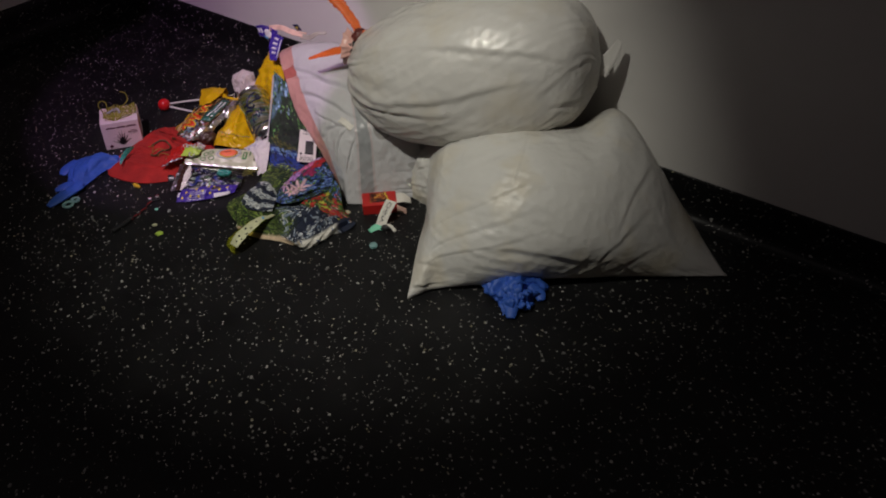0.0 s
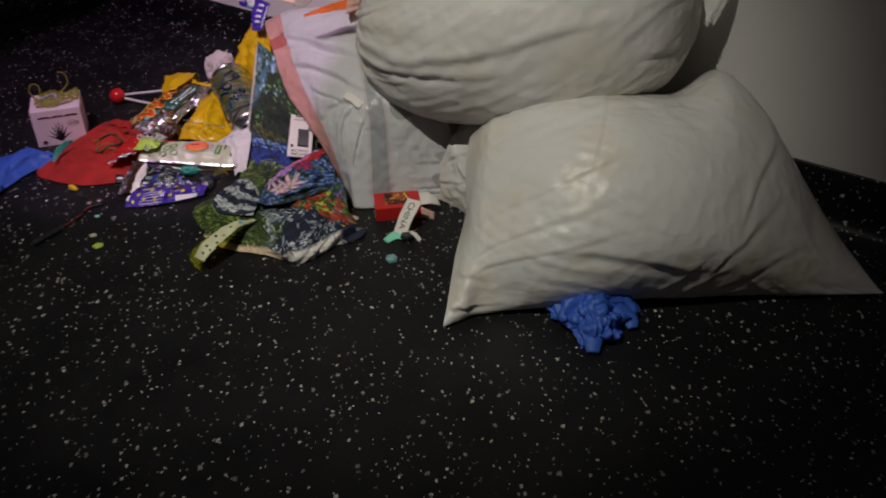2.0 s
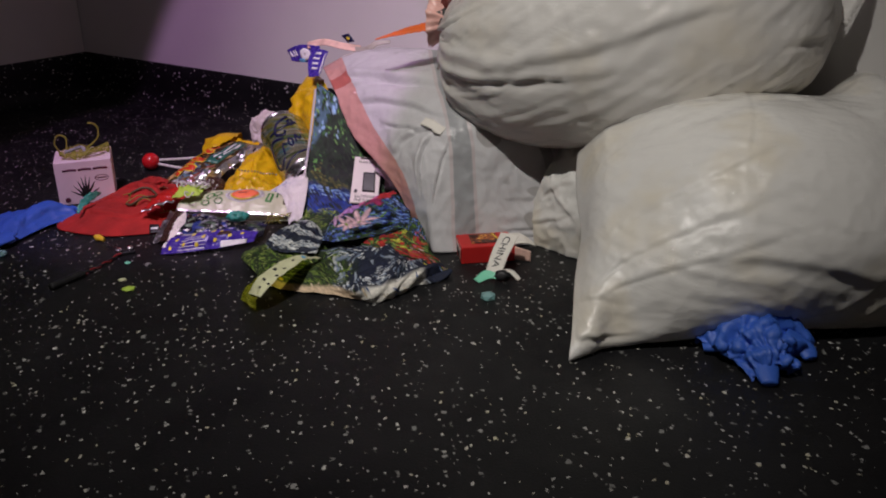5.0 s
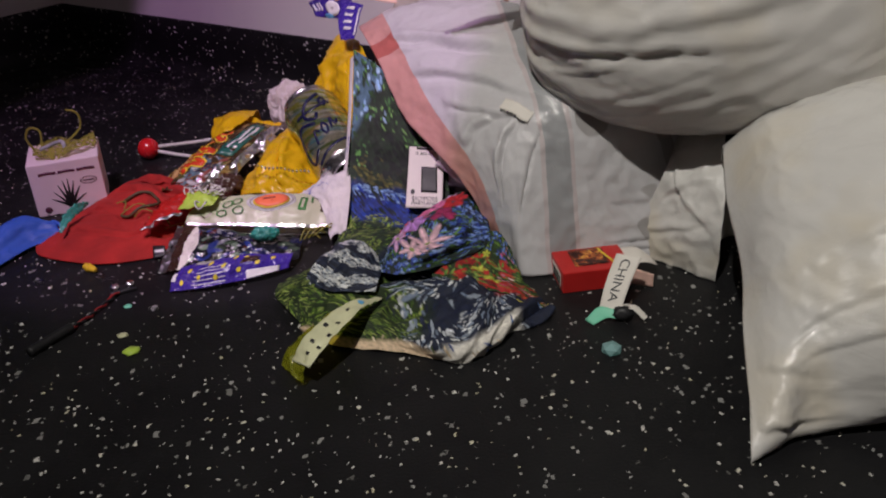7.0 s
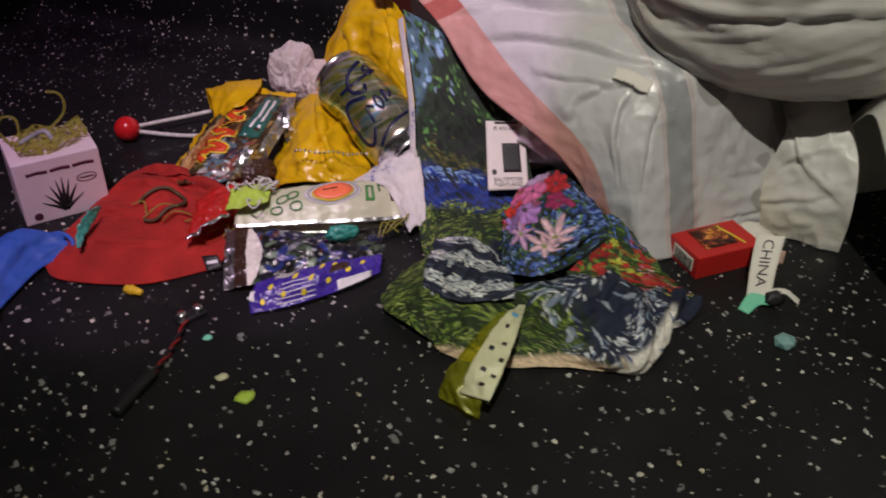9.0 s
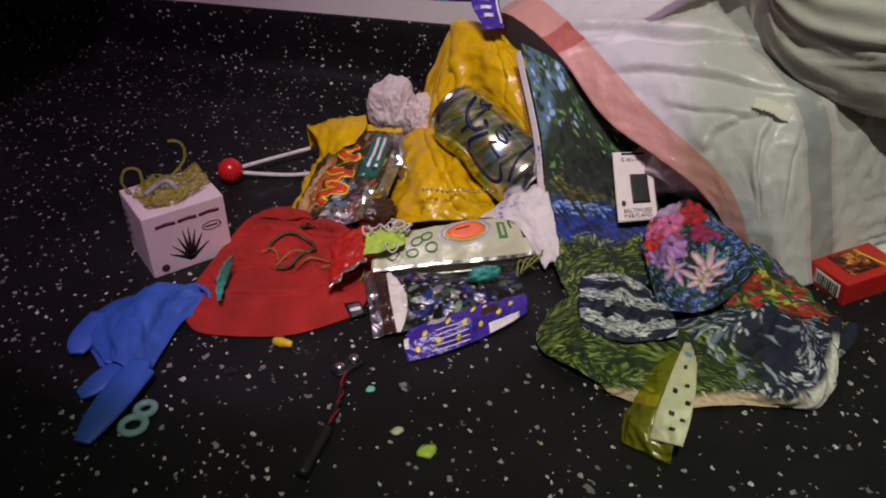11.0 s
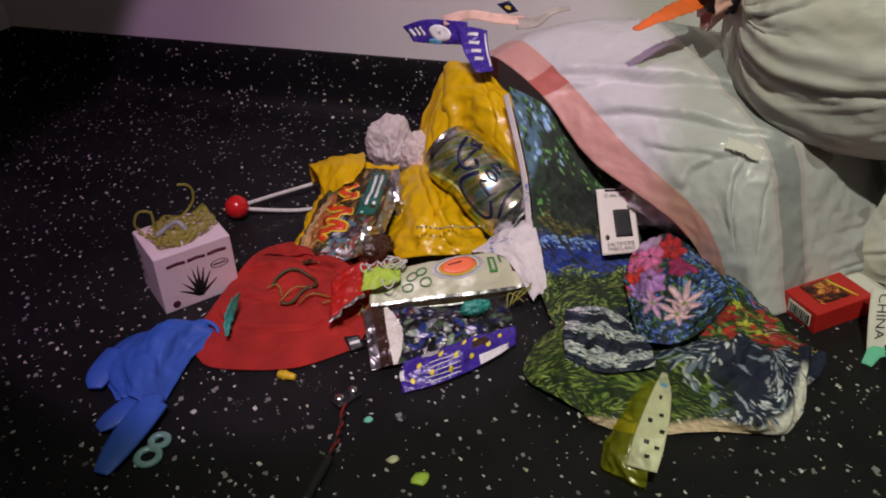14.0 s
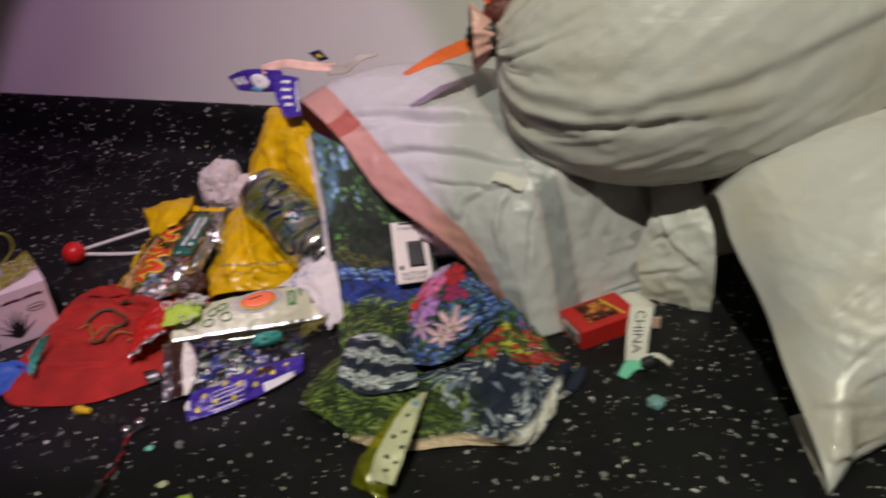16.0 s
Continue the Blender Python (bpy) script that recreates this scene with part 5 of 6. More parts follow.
def candy_bag():
    t = thing("candy_wrapper", "torn candy wrapper with yellow edge and biscuit print", "wrapper", (-0.53, 1.65, 0))
    s = loft([
        [(-0.594, 1.580, 0.004), (-0.572, 1.618, 0.014), (-0.548, 1.659, 0.026), (-0.529, 1.692, 0.036)],
        [(-0.567, 1.565, 0.018), (-0.546, 1.597, 0.034), (-0.519, 1.640, 0.048), (-0.488, 1.692, 0.052)],
        [(-0.534, 1.551, 0.024), (-0.512, 1.580, 0.044), (-0.487, 1.626, 0.054), (-0.466, 1.675, 0.054)],
        [(-0.499, 1.574, 0.020), (-0.480, 1.588, 0.036), (-0.458, 1.630, 0.044), (-0.446, 1.677, 0.050)],
    ], 120, 120)
    s.crumple(0.0035, 0.035, 0.75, 3, floor=0.002)
    ink = Paint(120, 120, 0.11, 0.12, (0.05, 0.03, 0.016), 41)
    ink.scatter(200, (0, 1, 0, 1), 0.012, 0.004, 0.9, [(0.16, 0.08, 0.03), (0.02, 0.012, 0.010), (0.30, 0.20, 0.08), (0.08, 0.10, 0.03)], 0.8)
    for off, w, c in ((0.0, 0.030, (0.14, 0.06, 0.02)), (0.0, 0.026, (0.52, 0.32, 0.13)), (0.05, 0.012, (0.40, 0.13, 0.04)), (-0.06, 0.007, (0.66, 0.46, 0.24))):
        ink.dab(0.22 + off, 0.40, 0.082, w, 1.5, c)
    ink.scatter(60, (0.12, 0.32, 0.15, 0.65), 0.003, 0.002, 0.0, [(0.62, 0.42, 0.18), (0.30, 0.14, 0.04)], 1.5)
    ink.scatter(70, (0.45, 0.78, 0.0, 0.40), 0.014, 0.005, 0.5, [(0.04, 0.03, 0.05), (0.42, 0.40, 0.40), (0.20, 0.06, 0.05), (0.10, 0.16, 0.20)], 1.2)
    s.part("film", M_INKFILM, t, "", 0.0004, materials=[M_YELLOW, M_FOIL], ink=ink, slot=lambda u, v: 1 if u < 0.08 or v > 0.95 else (2 if u > 0.86 or (u > 0.74 and v < 0.30) else 0))
    red = plain("red_print", (0.65, 0.06, 0.02), 0.35)
    white = M_STICKERRIM
    for du, w, m, o in ((0, 0.010, white, 0.0008), (0, 0.006, red, 0.0014)):
        s.stroke("lettering_shape", [(0.42, 0.22), (0.34, 0.30), (0.54, 0.34), (0.32, 0.42), (0.54, 0.47), (0.32, 0.54), (0.54, 0.60), (0.36, 0.68), (0.50, 0.74)], w, m, t, "", o, 60)
    teal = s.patch("label_patch", 0.60, 0.80, 0.42, 0.90, plain("dark_teal_print", (0.02, 0.11, 0.09), 0.3), t)
    s.stroke("label_bar", [(0.67, 0.50), (0.67, 0.84)], 0.003, M_WHITEINK, teal, "", 0.0012, 8)
    s.stroke("label_bar", [(0.74, 0.50), (0.74, 0.84)], 0.003, M_WHITEINK, teal, "", 0.0012, 8)
    flap = loft([
        [(-0.537, 1.730, 0.018), (-0.510, 1.724, 0.022), (-0.480, 1.712, 0.030)],
        [(-0.538, 1.727, 0.042), (-0.508, 1.719, 0.052), (-0.478, 1.706, 0.056)],
        [(-0.532, 1.686, 0.044), (-0.507, 1.676, 0.060), (-0.484, 1.672, 0.060)],
        [(-0.532, 1.664, 0.028), (-0.514, 1.652, 0.050), (-0.500, 1.650, 0.056)],
    ], 30, 30)
    flap.crumple(0.003, 0.03, 0.7, 6).part("yellow_flap", M_YELLOW, t, "folded yellow flap", 0.0006)
    crumpled_ball("foil_wad", (-0.462, 1.640, 0.034), (0.012, 0.026, 0.018), M_FOIL, t, "crumpled silver inner foil", 0.3, 0.6, 2, 4)
    crumpled_ball("dark_wad", (-0.502, 1.572, 0.018), (0.020, 0.014, 0.013), M_BROWN, t, "dark brown crumpled film", 0.3, 0.6, 3, 4)
    return t


def red_cloth():
    t = thing("red_cloth", "flattened red felt pouch with stitched lines, lying on the floor", "cloth", (-0.6, 1.5, 0))
    s = loft([
        [(-0.690, 1.505, 0.001), (-0.665, 1.545, 0.006), (-0.640, 1.580, 0.014), (-0.615, 1.605, 0.024), (-0.585, 1.630, 0.012)],
        [(-0.684, 1.478, 0.003), (-0.645, 1.515, 0.018), (-0.610, 1.550, 0.024), (-0.580, 1.585, 0.028), (-0.555, 1.620, 0.014)],
        [(-0.668, 1.456, 0.003), (-0.620, 1.485, 0.018), (-0.580, 1.520, 0.022), (-0.548, 1.555, 0.024), (-0.520, 1.590, 0.012)],
        [(-0.605, 1.434, 0.003), (-0.575, 1.462, 0.014), (-0.545, 1.495, 0.018), (-0.515, 1.525, 0.018), (-0.490, 1.56, 0.010)],
        [(-0.545, 1.444, 0.001), (-0.530, 1.465, 0.006), (-0.515, 1.490, 0.008), (-0.495, 1.515, 0.008), (-0.475, 1.545, 0.004)],
    ], 110, 110)
    s.crumple(0.003, 0.055, 0.45, 6, 0.2, floor=0.001).folds(0.013, 2.5, 4, 4, 0.5, lambda u, v: min(1, 6 * u, 6 * (1 - u), 6 * v)).folds(0.006, 3, 9, 7, -0.6, lambda u, v: min(1, 6 * u, 6 * (1 - u), 6 * v))
    s.normals()
    if s.n[50, 50][2] < 0:
        s.n = -s.n
    face = 1 if np.cross(s.g[51, 50] - s.g[50, 50], s.g[50, 51] - s.g[50, 50])[2] > 0 else -1
    s.pleats([(u0, v0, u1, v1, face * h, w) for u0, v0, u1, v1, h, w in ((0.0, 0.80, 0.95, 0.72, 0.022, 0.10), (0.05, 0.60, 0.6, 0.66, 0.014, 0.08), (0.2, 0.35, 0.75, 0.55, 0.012, 0.08), (0.35, 0.20, 0.9, 0.40, 0.010, 0.07), (0.1, 0.25, 0.5, 0.12, 0.009, 0.08))])
    s.g[..., 2] = np.maximum(s.g[..., 2] * 0.72, 0.001)
    s.normals()
    s.part("felt", M_RED, t, "", 0.0016)
    s.stroke("hem_fold", [(0.08, 0.72), (0.35, 0.76), (0.65, 0.80), (0.95, 0.84)], 0.004, M_RED, t, "", 0.003)
    ring = [Vector(s.at(0.42 + 0.12 * math.cos(a), 0.52 + 0.10 * math.sin(a), 0.004)) for a in np.linspace(-1.5, 3.6, 14)]
    tube("dark_cord", ring, 0.0017, plain("olive_cord", (0.08, 0.05, 0.02), 0.6), t, "dark olive cord loop", 50, 8)
    for k in range(6):
        a = 0.3 + 0.12 * k
        tube("stray_thread", [Vector(s.at(a, 0.42, 0.004)), Vector(s.at(a + 0.06, 0.47 + 0.03 * math.sin(k * 2), 0.008)), Vector(s.at(a + 0.13, 0.44 + 0.08 * math.sin(k), 0.003))], 0.0007, M_LACE, t, "", 14, 5)
    tag = loft([[(-0.555, 1.452, 0.010), (-0.542, 1.448, 0.012)], [(-0.552, 1.437, 0.004), (-0.538, 1.440, 0.004)]], 6, 6)
    woven = tag.part("woven_label", M_BLACK, t, "small black woven label", 0.0008)
    tag.stroke("label_bar", [(0.5, 0.15), (0.5, 0.85)], 0.003, M_WHITEINK, woven, "", 0.0008, 6)
    return t


def small_wrappers():
    w = thing("sweet_wrapper", "tiny teal twisted sweet wrapper on the red cloth", "wrapper", (-0.645, 1.50, 0.02))
    ribbon("film", [(-0.655, 1.478, 0.018), (-0.650, 1.492, 0.028), (-0.642, 1.508, 0.032), (-0.637, 1.522, 0.030)], 0.007, M_TEAL, w, "", up=(0.3, -0.5, 0.8), twist=1.2, rag=0.5, taper=lambda x: 0.4 + math.sin(math.pi * x))
    w = thing("sweet_wrapper", "crumpled mint green wrapper between the pouches", "wrapper", (-0.43, 1.455, 0.02))
    crumpled_ball("film", (-0.437, 1.434, 0.026), (0.012, 0.006, 0.006), M_TEAL, w, "", 0.35, 0.7, 3, 4)
    ribbon("twist_end", [(-0.427, 1.436, 0.028), (-0.416, 1.438, 0.028), (-0.405, 1.434, 0.020)], 0.014, M_FILM, w, "clear twisted end", rag=0.6)
    w = thing("sweet_wrapper", "glossy red crinkled wrapper lying on the red cloth", "wrapper", (-0.53, 1.52, 0.02))
    ws = loft([[(-0.566, 1.455, 0.022), (-0.558, 1.485, 0.030), (-0.552, 1.512, 0.030)], [(-0.546, 1.468, 0.030), (-0.538, 1.490, 0.036), (-0.530, 1.520, 0.036)], [(-0.528, 1.480, 0.030), (-0.524, 1.505, 0.034), (-0.515, 1.528, 0.034)]], 24, 24)
    ws.crumple(0.003, 0.02, 0.8, 4).part("film", M_REDFILM, w, "glossy red film", 0.0004)
    ws.stroke("seam", [(0.0, 0.05), (0.5, 0.0), (1, 0.0)], 0.003, M_FOIL, w)


def pouch_food():
    t = thing("food_pouch", "cream and green food pouch with silver seam and orange sticker", "pouch", (-0.45, 1.50, 0))
    s = loft([
        [(-0.526, 1.474, 0.020), (-0.520, 1.486, 0.030), (-0.502, 1.502, 0.036)],
        [(-0.466, 1.468, 0.018), (-0.464, 1.483, 0.032), (-0.457, 1.500, 0.038)],
        [(-0.418, 1.463, 0.016), (-0.413, 1.479, 0.032), (-0.409, 1.500, 0.036)],
        [(-0.370, 1.465, 0.012), (-0.369, 1.482, 0.022), (-0.375, 1.499, 0.028)],
    ], 60, 36)
    s.crumple(0.0014, 0.04, 0.6, 4)
    if s.n[20, 20][2] < 0:
        s.n = -s.n
    s.part("front_film", M_CREAM, t, "", 0.0006, materials=[M_FOIL], slot=lambda u, v: 1 if v < 0.10 or u > 0.965 else 0)
    back = loft([[(-0.524, 1.478, 0.012), (-0.502, 1.505, 0.024)], [(-0.45, 1.470, 0.006), (-0.44, 1.505, 0.014)], [(-0.372, 1.467, 0.006), (-0.375, 1.50, 0.020)]], 20, 10)
    back.part("back_film", M_FOIL, t, "", 0.0006)
    s.disc("plate_print", 0.50, 0.72, 0.17, 0.34, M_WHITEINK, t)
    s.disc("plate_ring", 0.50, 0.72, 0.15, 0.30, M_PRINTGREY, t, "", 0.0012, 0.93)
    s.disc("sticker_rim", 0.50, 0.70, 0.125, 0.25, M_STICKERRIM, t, "", 0.0018)
    sticker = s.disc("price_sticker", 0.50, 0.71, 0.115, 0.22, M_STICKER, t, "bright orange sticker", 0.0024)
    s.stroke("sticker_bar", [(0.44, 0.74), (0.52, 0.78)], 0.0014, M_DARKRED, sticker, "", 0.003, 6)
    green = s.patch("green_label", 0.70, 0.76, 0.42, 0.86, M_GREEN, t)
    s.stroke("label_bar", [(0.73, 0.48), (0.73, 0.80)], 0.003, M_CREAM, green, "", 0.0012, 6)
    s.stroke("label_bar", [(0.80, 0.66), (0.80, 0.90)], 0.002, M_GREEN, t, "", 0.0012, 6)
    s.patch("picture_print", 0.87, 0.915, 0.42, 0.68, M_BROWN, t)
    for u, v in ((0.22, 0.62), (0.30, 0.42), (0.20, 0.36), (0.27, 0.70)):
        s.disc("ring_link", u, v, 0.034, 0.11, M_GREEN, t, "", 0.002, 0.78)
    return t


def lime_packet():
    t = thing("lime_packet", "small lime green packet wrapped in pale lace", "packet", (-0.53, 1.54, 0.03))
    s = loft([[(-0.530, 1.480, 0.034), (-0.523, 1.499, 0.044)], [(-0.511, 1.474, 0.040), (-0.504, 1.496, 0.048)], [(-0.494, 1.480, 0.038), (-0.488, 1.501, 0.044)]], 24, 18)
    s.crumple(0.0025, 0.02, 0.6, 3).part("packet", M_LIME, t, "", 0.0008)
    rr = random.Random(3)
    for k in range(9):
        u, v = rr.random(), rr.choice((0.05, 0.9, 1.0))
        p = Vector(s.at(u, v, 0.003))
        r = 0.004 + 0.004 * rr.random()
        a0 = rr.random() * 6
        loop = [p + Vector((r * math.cos(a0 + a) * 1.2, r * math.sin(a0 + a), 0.003 * math.sin(2 * a + k))) for a in np.linspace(0, 5.5, 9)]
        tube("lace_loop", loop, 0.0008, M_CORD, t, "pale lace edge", 30, 5)
    return t


def clear_pouch():
    t = thing("snack_pouch", "silver and brown pouch with a clear front showing colourful scraps", "pouch", (-0.47, 1.43, 0))
    s = loft([
        [(-0.540, 1.408, 0.002), (-0.536, 1.440, 0.013), (-0.533, 1.475, 0.019)],
        [(-0.504, 1.404, 0.006), (-0.502, 1.432, 0.018), (-0.497, 1.464, 0.020)],
        [(-0.456, 1.408, 0.006), (-0.450, 1.427, 0.016), (-0.449, 1.451, 0.016)],
        [(-0.404, 1.416, 0.004), (-0.404, 1.432, 0.008), (-0.402, 1.446, 0.010)],
    ], 150, 90)
    s.crumple(0.0025, 0.03, 0.6, 8, floor=0.001)
    if s.n[20, 20][2] < 0:
        s.n = -s.n
    ink = Paint(150, 90, 0.14, 0.06, (0.012, 0.013, 0.020), 51)
    ink.scatter(70, (0.25, 1, 0, 1), 0.016, 0.009, 0.6, [(0.010, 0.012, 0.06), (0.006, 0.006, 0.008), (0.05, 0.08, 0.05), (0.012, 0.012, 0.012)], 1.5)
    ink.scatter(34, (0.25, 0.75, 0.2, 1), 0.012, 0.005, 0.6, [(0.20, 0.28, 0.20), (0.28, 0.30, 0.34), (0.12, 0.03, 0.02), (0.03, 0.05, 0.24)], 1.5)
    ink.scatter(20, (0.3, 0.7, 0.3, 0.9), 0.004, 0.002, 0.0, [(0.50, 0.50, 0.52)], 1.5)
    s.part("film", M_INKFILM, t, "", 0.0006, materials=[M_FOIL, M_BROWN, M_CARDIN], ink=ink,
           slot=lambda u, v: 1 if u < 0.09 else (2 if u < 0.19 else (3 if u < 0.19 + 0.09 * math.sin(math.pi * v) + 0.03 else 0)))
    s.disc("punched_hole", 0.045, 0.5, 0.012, 0.05, M_BLACK, t)
    hood = Sheet(s.g[40:, :] + s.n[40:, :] * 0.003)
    hood.crumple(0.0012, 0.02, 0.8, 2)
    film = hood.part("clear_window", M_WINDOW, t, "clear crinkled film window", 0.0003)
    film.visible_shadow = False
    for k in range(4):
        tube("stalk", [(-0.405 + 0.004 * k, 1.440 + 0.003 * k, 0.012), (-0.398 + 0.006 * k, 1.452, 0.020), (-0.385 + 0.005 * k, 1.448 + 0.006 * k, 0.010 + 0.003 * k)], 0.0008, M_LACE, t, "dry stalk", 12, 5)
    return t


def purple_packet():
    t = thing("purple_wrapper", "purple sweet packet with yellow dots and white lettering bars", "wrapper", (-0.46, 1.395, 0))
    s = loft([
        [(-0.521, 1.372, 0.001), (-0.519, 1.387, 0.008), (-0.513, 1.397, 0.012)],
        [(-0.487, 1.371, 0.005), (-0.486, 1.381, 0.016), (-0.477, 1.397, 0.020)],
        [(-0.449, 1.380, 0.006), (-0.448, 1.389, 0.018), (-0.442, 1.402, 0.020)],
        [(-0.412, 1.397, 0.006), (-0.410, 1.403, 0.011), (-0.408, 1.412, 0.013)],
    ], 60, 30)
    s.crumple(0.002, 0.03, 0.7, 3, floor=0.001)
    if s.n[20, 15][2] < 0:
        s.n = -s.n
    s.part("film", M_PURPLE, t, "", 0.0005)
    for u, v in ((0.10, 0.25), (0.16, 0.62), (0.27, 0.35), (0.33, 0.78), (0.42, 0.25), (0.47, 0.58), (0.60, 0.35), (0.62, 0.80), (0.74, 0.5), (0.85, 0.7), (0.52, 0.88)):
        s.disc("printed_dot", u, v, 0.020, 0.085, M_DOT, t, "", 0.0006)
    for k in range(5):
        s.stroke("text_bar", [(0.20 + 0.01 * k, 0.12 + 0.13 * k), (0.50, 0.10 + 0.13 * k)], 0.0009, M_WHITEINK, t, "", 0.0005, 10)
    s.patch("white_panel", 0.66, 0.92, 0.02, 0.28, M_WHITEINK, t)
    s.patch("bar_code_panel", 0.16, 0.30, 0.84, 0.98, M_PRINTGREY, t)
    s.patch("brown_print", 0.60, 0.74, 0.55, 0.80, M_BROWN, t)
    for k in range(3):
        s.stroke("lettering_bar", [(0.005 + 0.012 * k, 0.3), (0.005 + 0.012 * k, 0.62)], 0.0012, M_WHITEINK, t, "", 0.0008, 5)
    return t


def match_card():
    t = thing("match_book", "white matchbook card with black matches print, propped on the cloth", "matchbook", (-0.275, 1.49, 0.02))
    s = loft([[(-0.2975, 1.468, 0.029), (-0.2935, 1.488, 0.055), (-0.2900, 1.506, 0.080)], [(-0.2800, 1.465, 0.029), (-0.2760, 1.485, 0.055), (-0.2725, 1.501, 0.080)], [(-0.2605, 1.463, 0.028), (-0.2575, 1.482, 0.054), (-0.2550, 1.497, 0.080)]], 20, 26)
    s.n = -s.n if s.n[10, 10][1] > 0 else s.n
    card = s.part("card", M_CARDIN, t, "", 0.0022)
    s.patch("matches_print", 0.42, 0.86, 0.24, 0.66, M_BLACK, card, "black matches picture", 0.0015, -0.03)
    s.disc("printed_mark", 0.18, 0.25, 0.06, 0.04, M_BLACK, card, "", 0.0015)
    s.words("lettering", "BALTIMORE", 0.52, 0.115, (0.135, 0), (0, 0.085), M_BLACK, card, "", 0.0015)
    s.words("lettering", "MARYLAND", 0.52, 0.045, (0.135, 0), (0, 0.085), M_BLACK, card, "", 0.0015)
    s.words("lettering", "IS AN ART", 0.50, 0.86, (0.135, 0), (0, 0.085), M_BLACK, card, "", 0.0015)
    s.stroke("text_bar", [(0.22, 0.975), (0.8, 0.975)], 0.002, M_BLACK, card, "", 0.0015, 6)
    return t


def red_match_box():
    t = thing("match_box", "small red printed cardboard box with one end torn open", "box", (-0.125, 1.36, 0))
    c, e1 = Vector((-0.158, 1.330, 0)), Vector((0.064, 0.008, 0))
    e2 = Vector((-0.004, 0.042, 0))
    h = 0.021
    m = Matrix.LocRotScale(c + (e1 + e2) * 0.5 + Vector((0, 0, h / 2)), Euler((0, 0, math.atan2(e1.y, e1.x))), None)
    bm = bmesh.new()
    box_mesh(bm, (e1.length, e2.length, h), m, 0.001)
    part("body", bm, M_REDBOX, t, smooth=False)
    z = Vector((0, 0, h))
    top = Sheet([[c + e1 * u + e2 * v + z for v in np.linspace(0, 1, 6)] for u in np.linspace(0, 1, 6)])
    top.patch("flame_picture", 0.22, 0.72, 0.22, 0.92, M_FLAME, t, "dark flame picture", 0.0004)
    top.stroke("gold_line", [(0.80, 0.15), (0.66, 0.9)], 0.0022, M_STICKERRIM, t, "", 0.0006, 6)
    end = Sheet([[c + e2 * u + z * v for v in np.linspace(0, 1, 6)] for u in np.linspace(0, 1, 6)])
    end.n = -end.n if end.n[2, 2][0] > 0 else end.n
    panel = end.patch("bar_code_panel", 0.14, 0.82, 0.2, 0.82, M_CARDIN, t, "", 0.0004)
    for k in range(9):
        end.stroke("code_bar", [(0.20 + 0.065 * k, 0.26), (0.20 + 0.065 * k, 0.72)], 0.0012 if k % 3 else 0.002, M_BLACK, panel, "", 0.0006, 4)
    p = c + e1
    flap = loft([[p + e2 * 0.1 + z * 0.95, p + e2 * 0.85 + z * 0.95], [p + Vector((0.014, 0.008, 0.019)), p + e2 * 0.8 + Vector((0.014, 0.002, 0.020))], [p + Vector((0.027, 0.014, 0.012)), p + e2 * 0.6 + Vector((0.027, 0.004, 0.012))]], 12, 10)
    flap.part("torn_flap", M_CARDIN, t, "torn pale card flap", 0.0008)
    side = loft([[p + z * 0.9, p + z * 0.1], [p + Vector((0.018, -0.008, 0.015)), p + Vector((0.018, -0.008, 0.002))]], 8, 8)
    side.part("torn_flap", M_PINKTIS, t, "torn peach card flap", 0.0008)
    return t


def paper_strip():
    t = thing("paper_strip", "white paper strip lettered CHINA leaning on the red box", "paper strip", (-0.12, 1.30, 0))
    s = loft([[(-0.133, 1.292, 0.003), (-0.116, 1.285, 0.003)], [(-0.124, 1.308, 0.024), (-0.105, 1.300, 0.024)], [(-0.112, 1.325, 0.042), (-0.092, 1.315, 0.042)]], 24, 10)
    s.n = -s.n if s.n[10, 5][2] < 0 else s.n
    s.part("paper", M_CARDIN, t, "", 0.0006)
    s.words("lettering", "CHINA", 0.56, 0.30, (-0.235, 0), (0, 0.56), M_BLACK, t, "", 0.0008)
    tip = loft([[(-0.146, 1.282, 0.003), (-0.140, 1.276, 0.001)], [(-0.133, 1.290, 0.010), (-0.127, 1.281, 0.004)], [(-0.121, 1.286, 0.009), (-0.118, 1.279, 0.003)]], 10, 8)
    tip.part("mint_end", M_MINT, t, "mint green end", 0.0006)
    crumpled_ball("dark_clip", (-0.113, 1.284, 0.006), (0.009, 0.006, 0.006), M_BLACK, t, "dark clip", 0.2, 0.7, 3, 3, 0.001)
    ribbon("curled_end", [(-0.115, 1.288, 0.010), (-0.104, 1.284, 0.011), (-0.095, 1.277, 0.004)], 0.007, M_CARDIN, t, "curled paper end", rag=0.3)
    return t


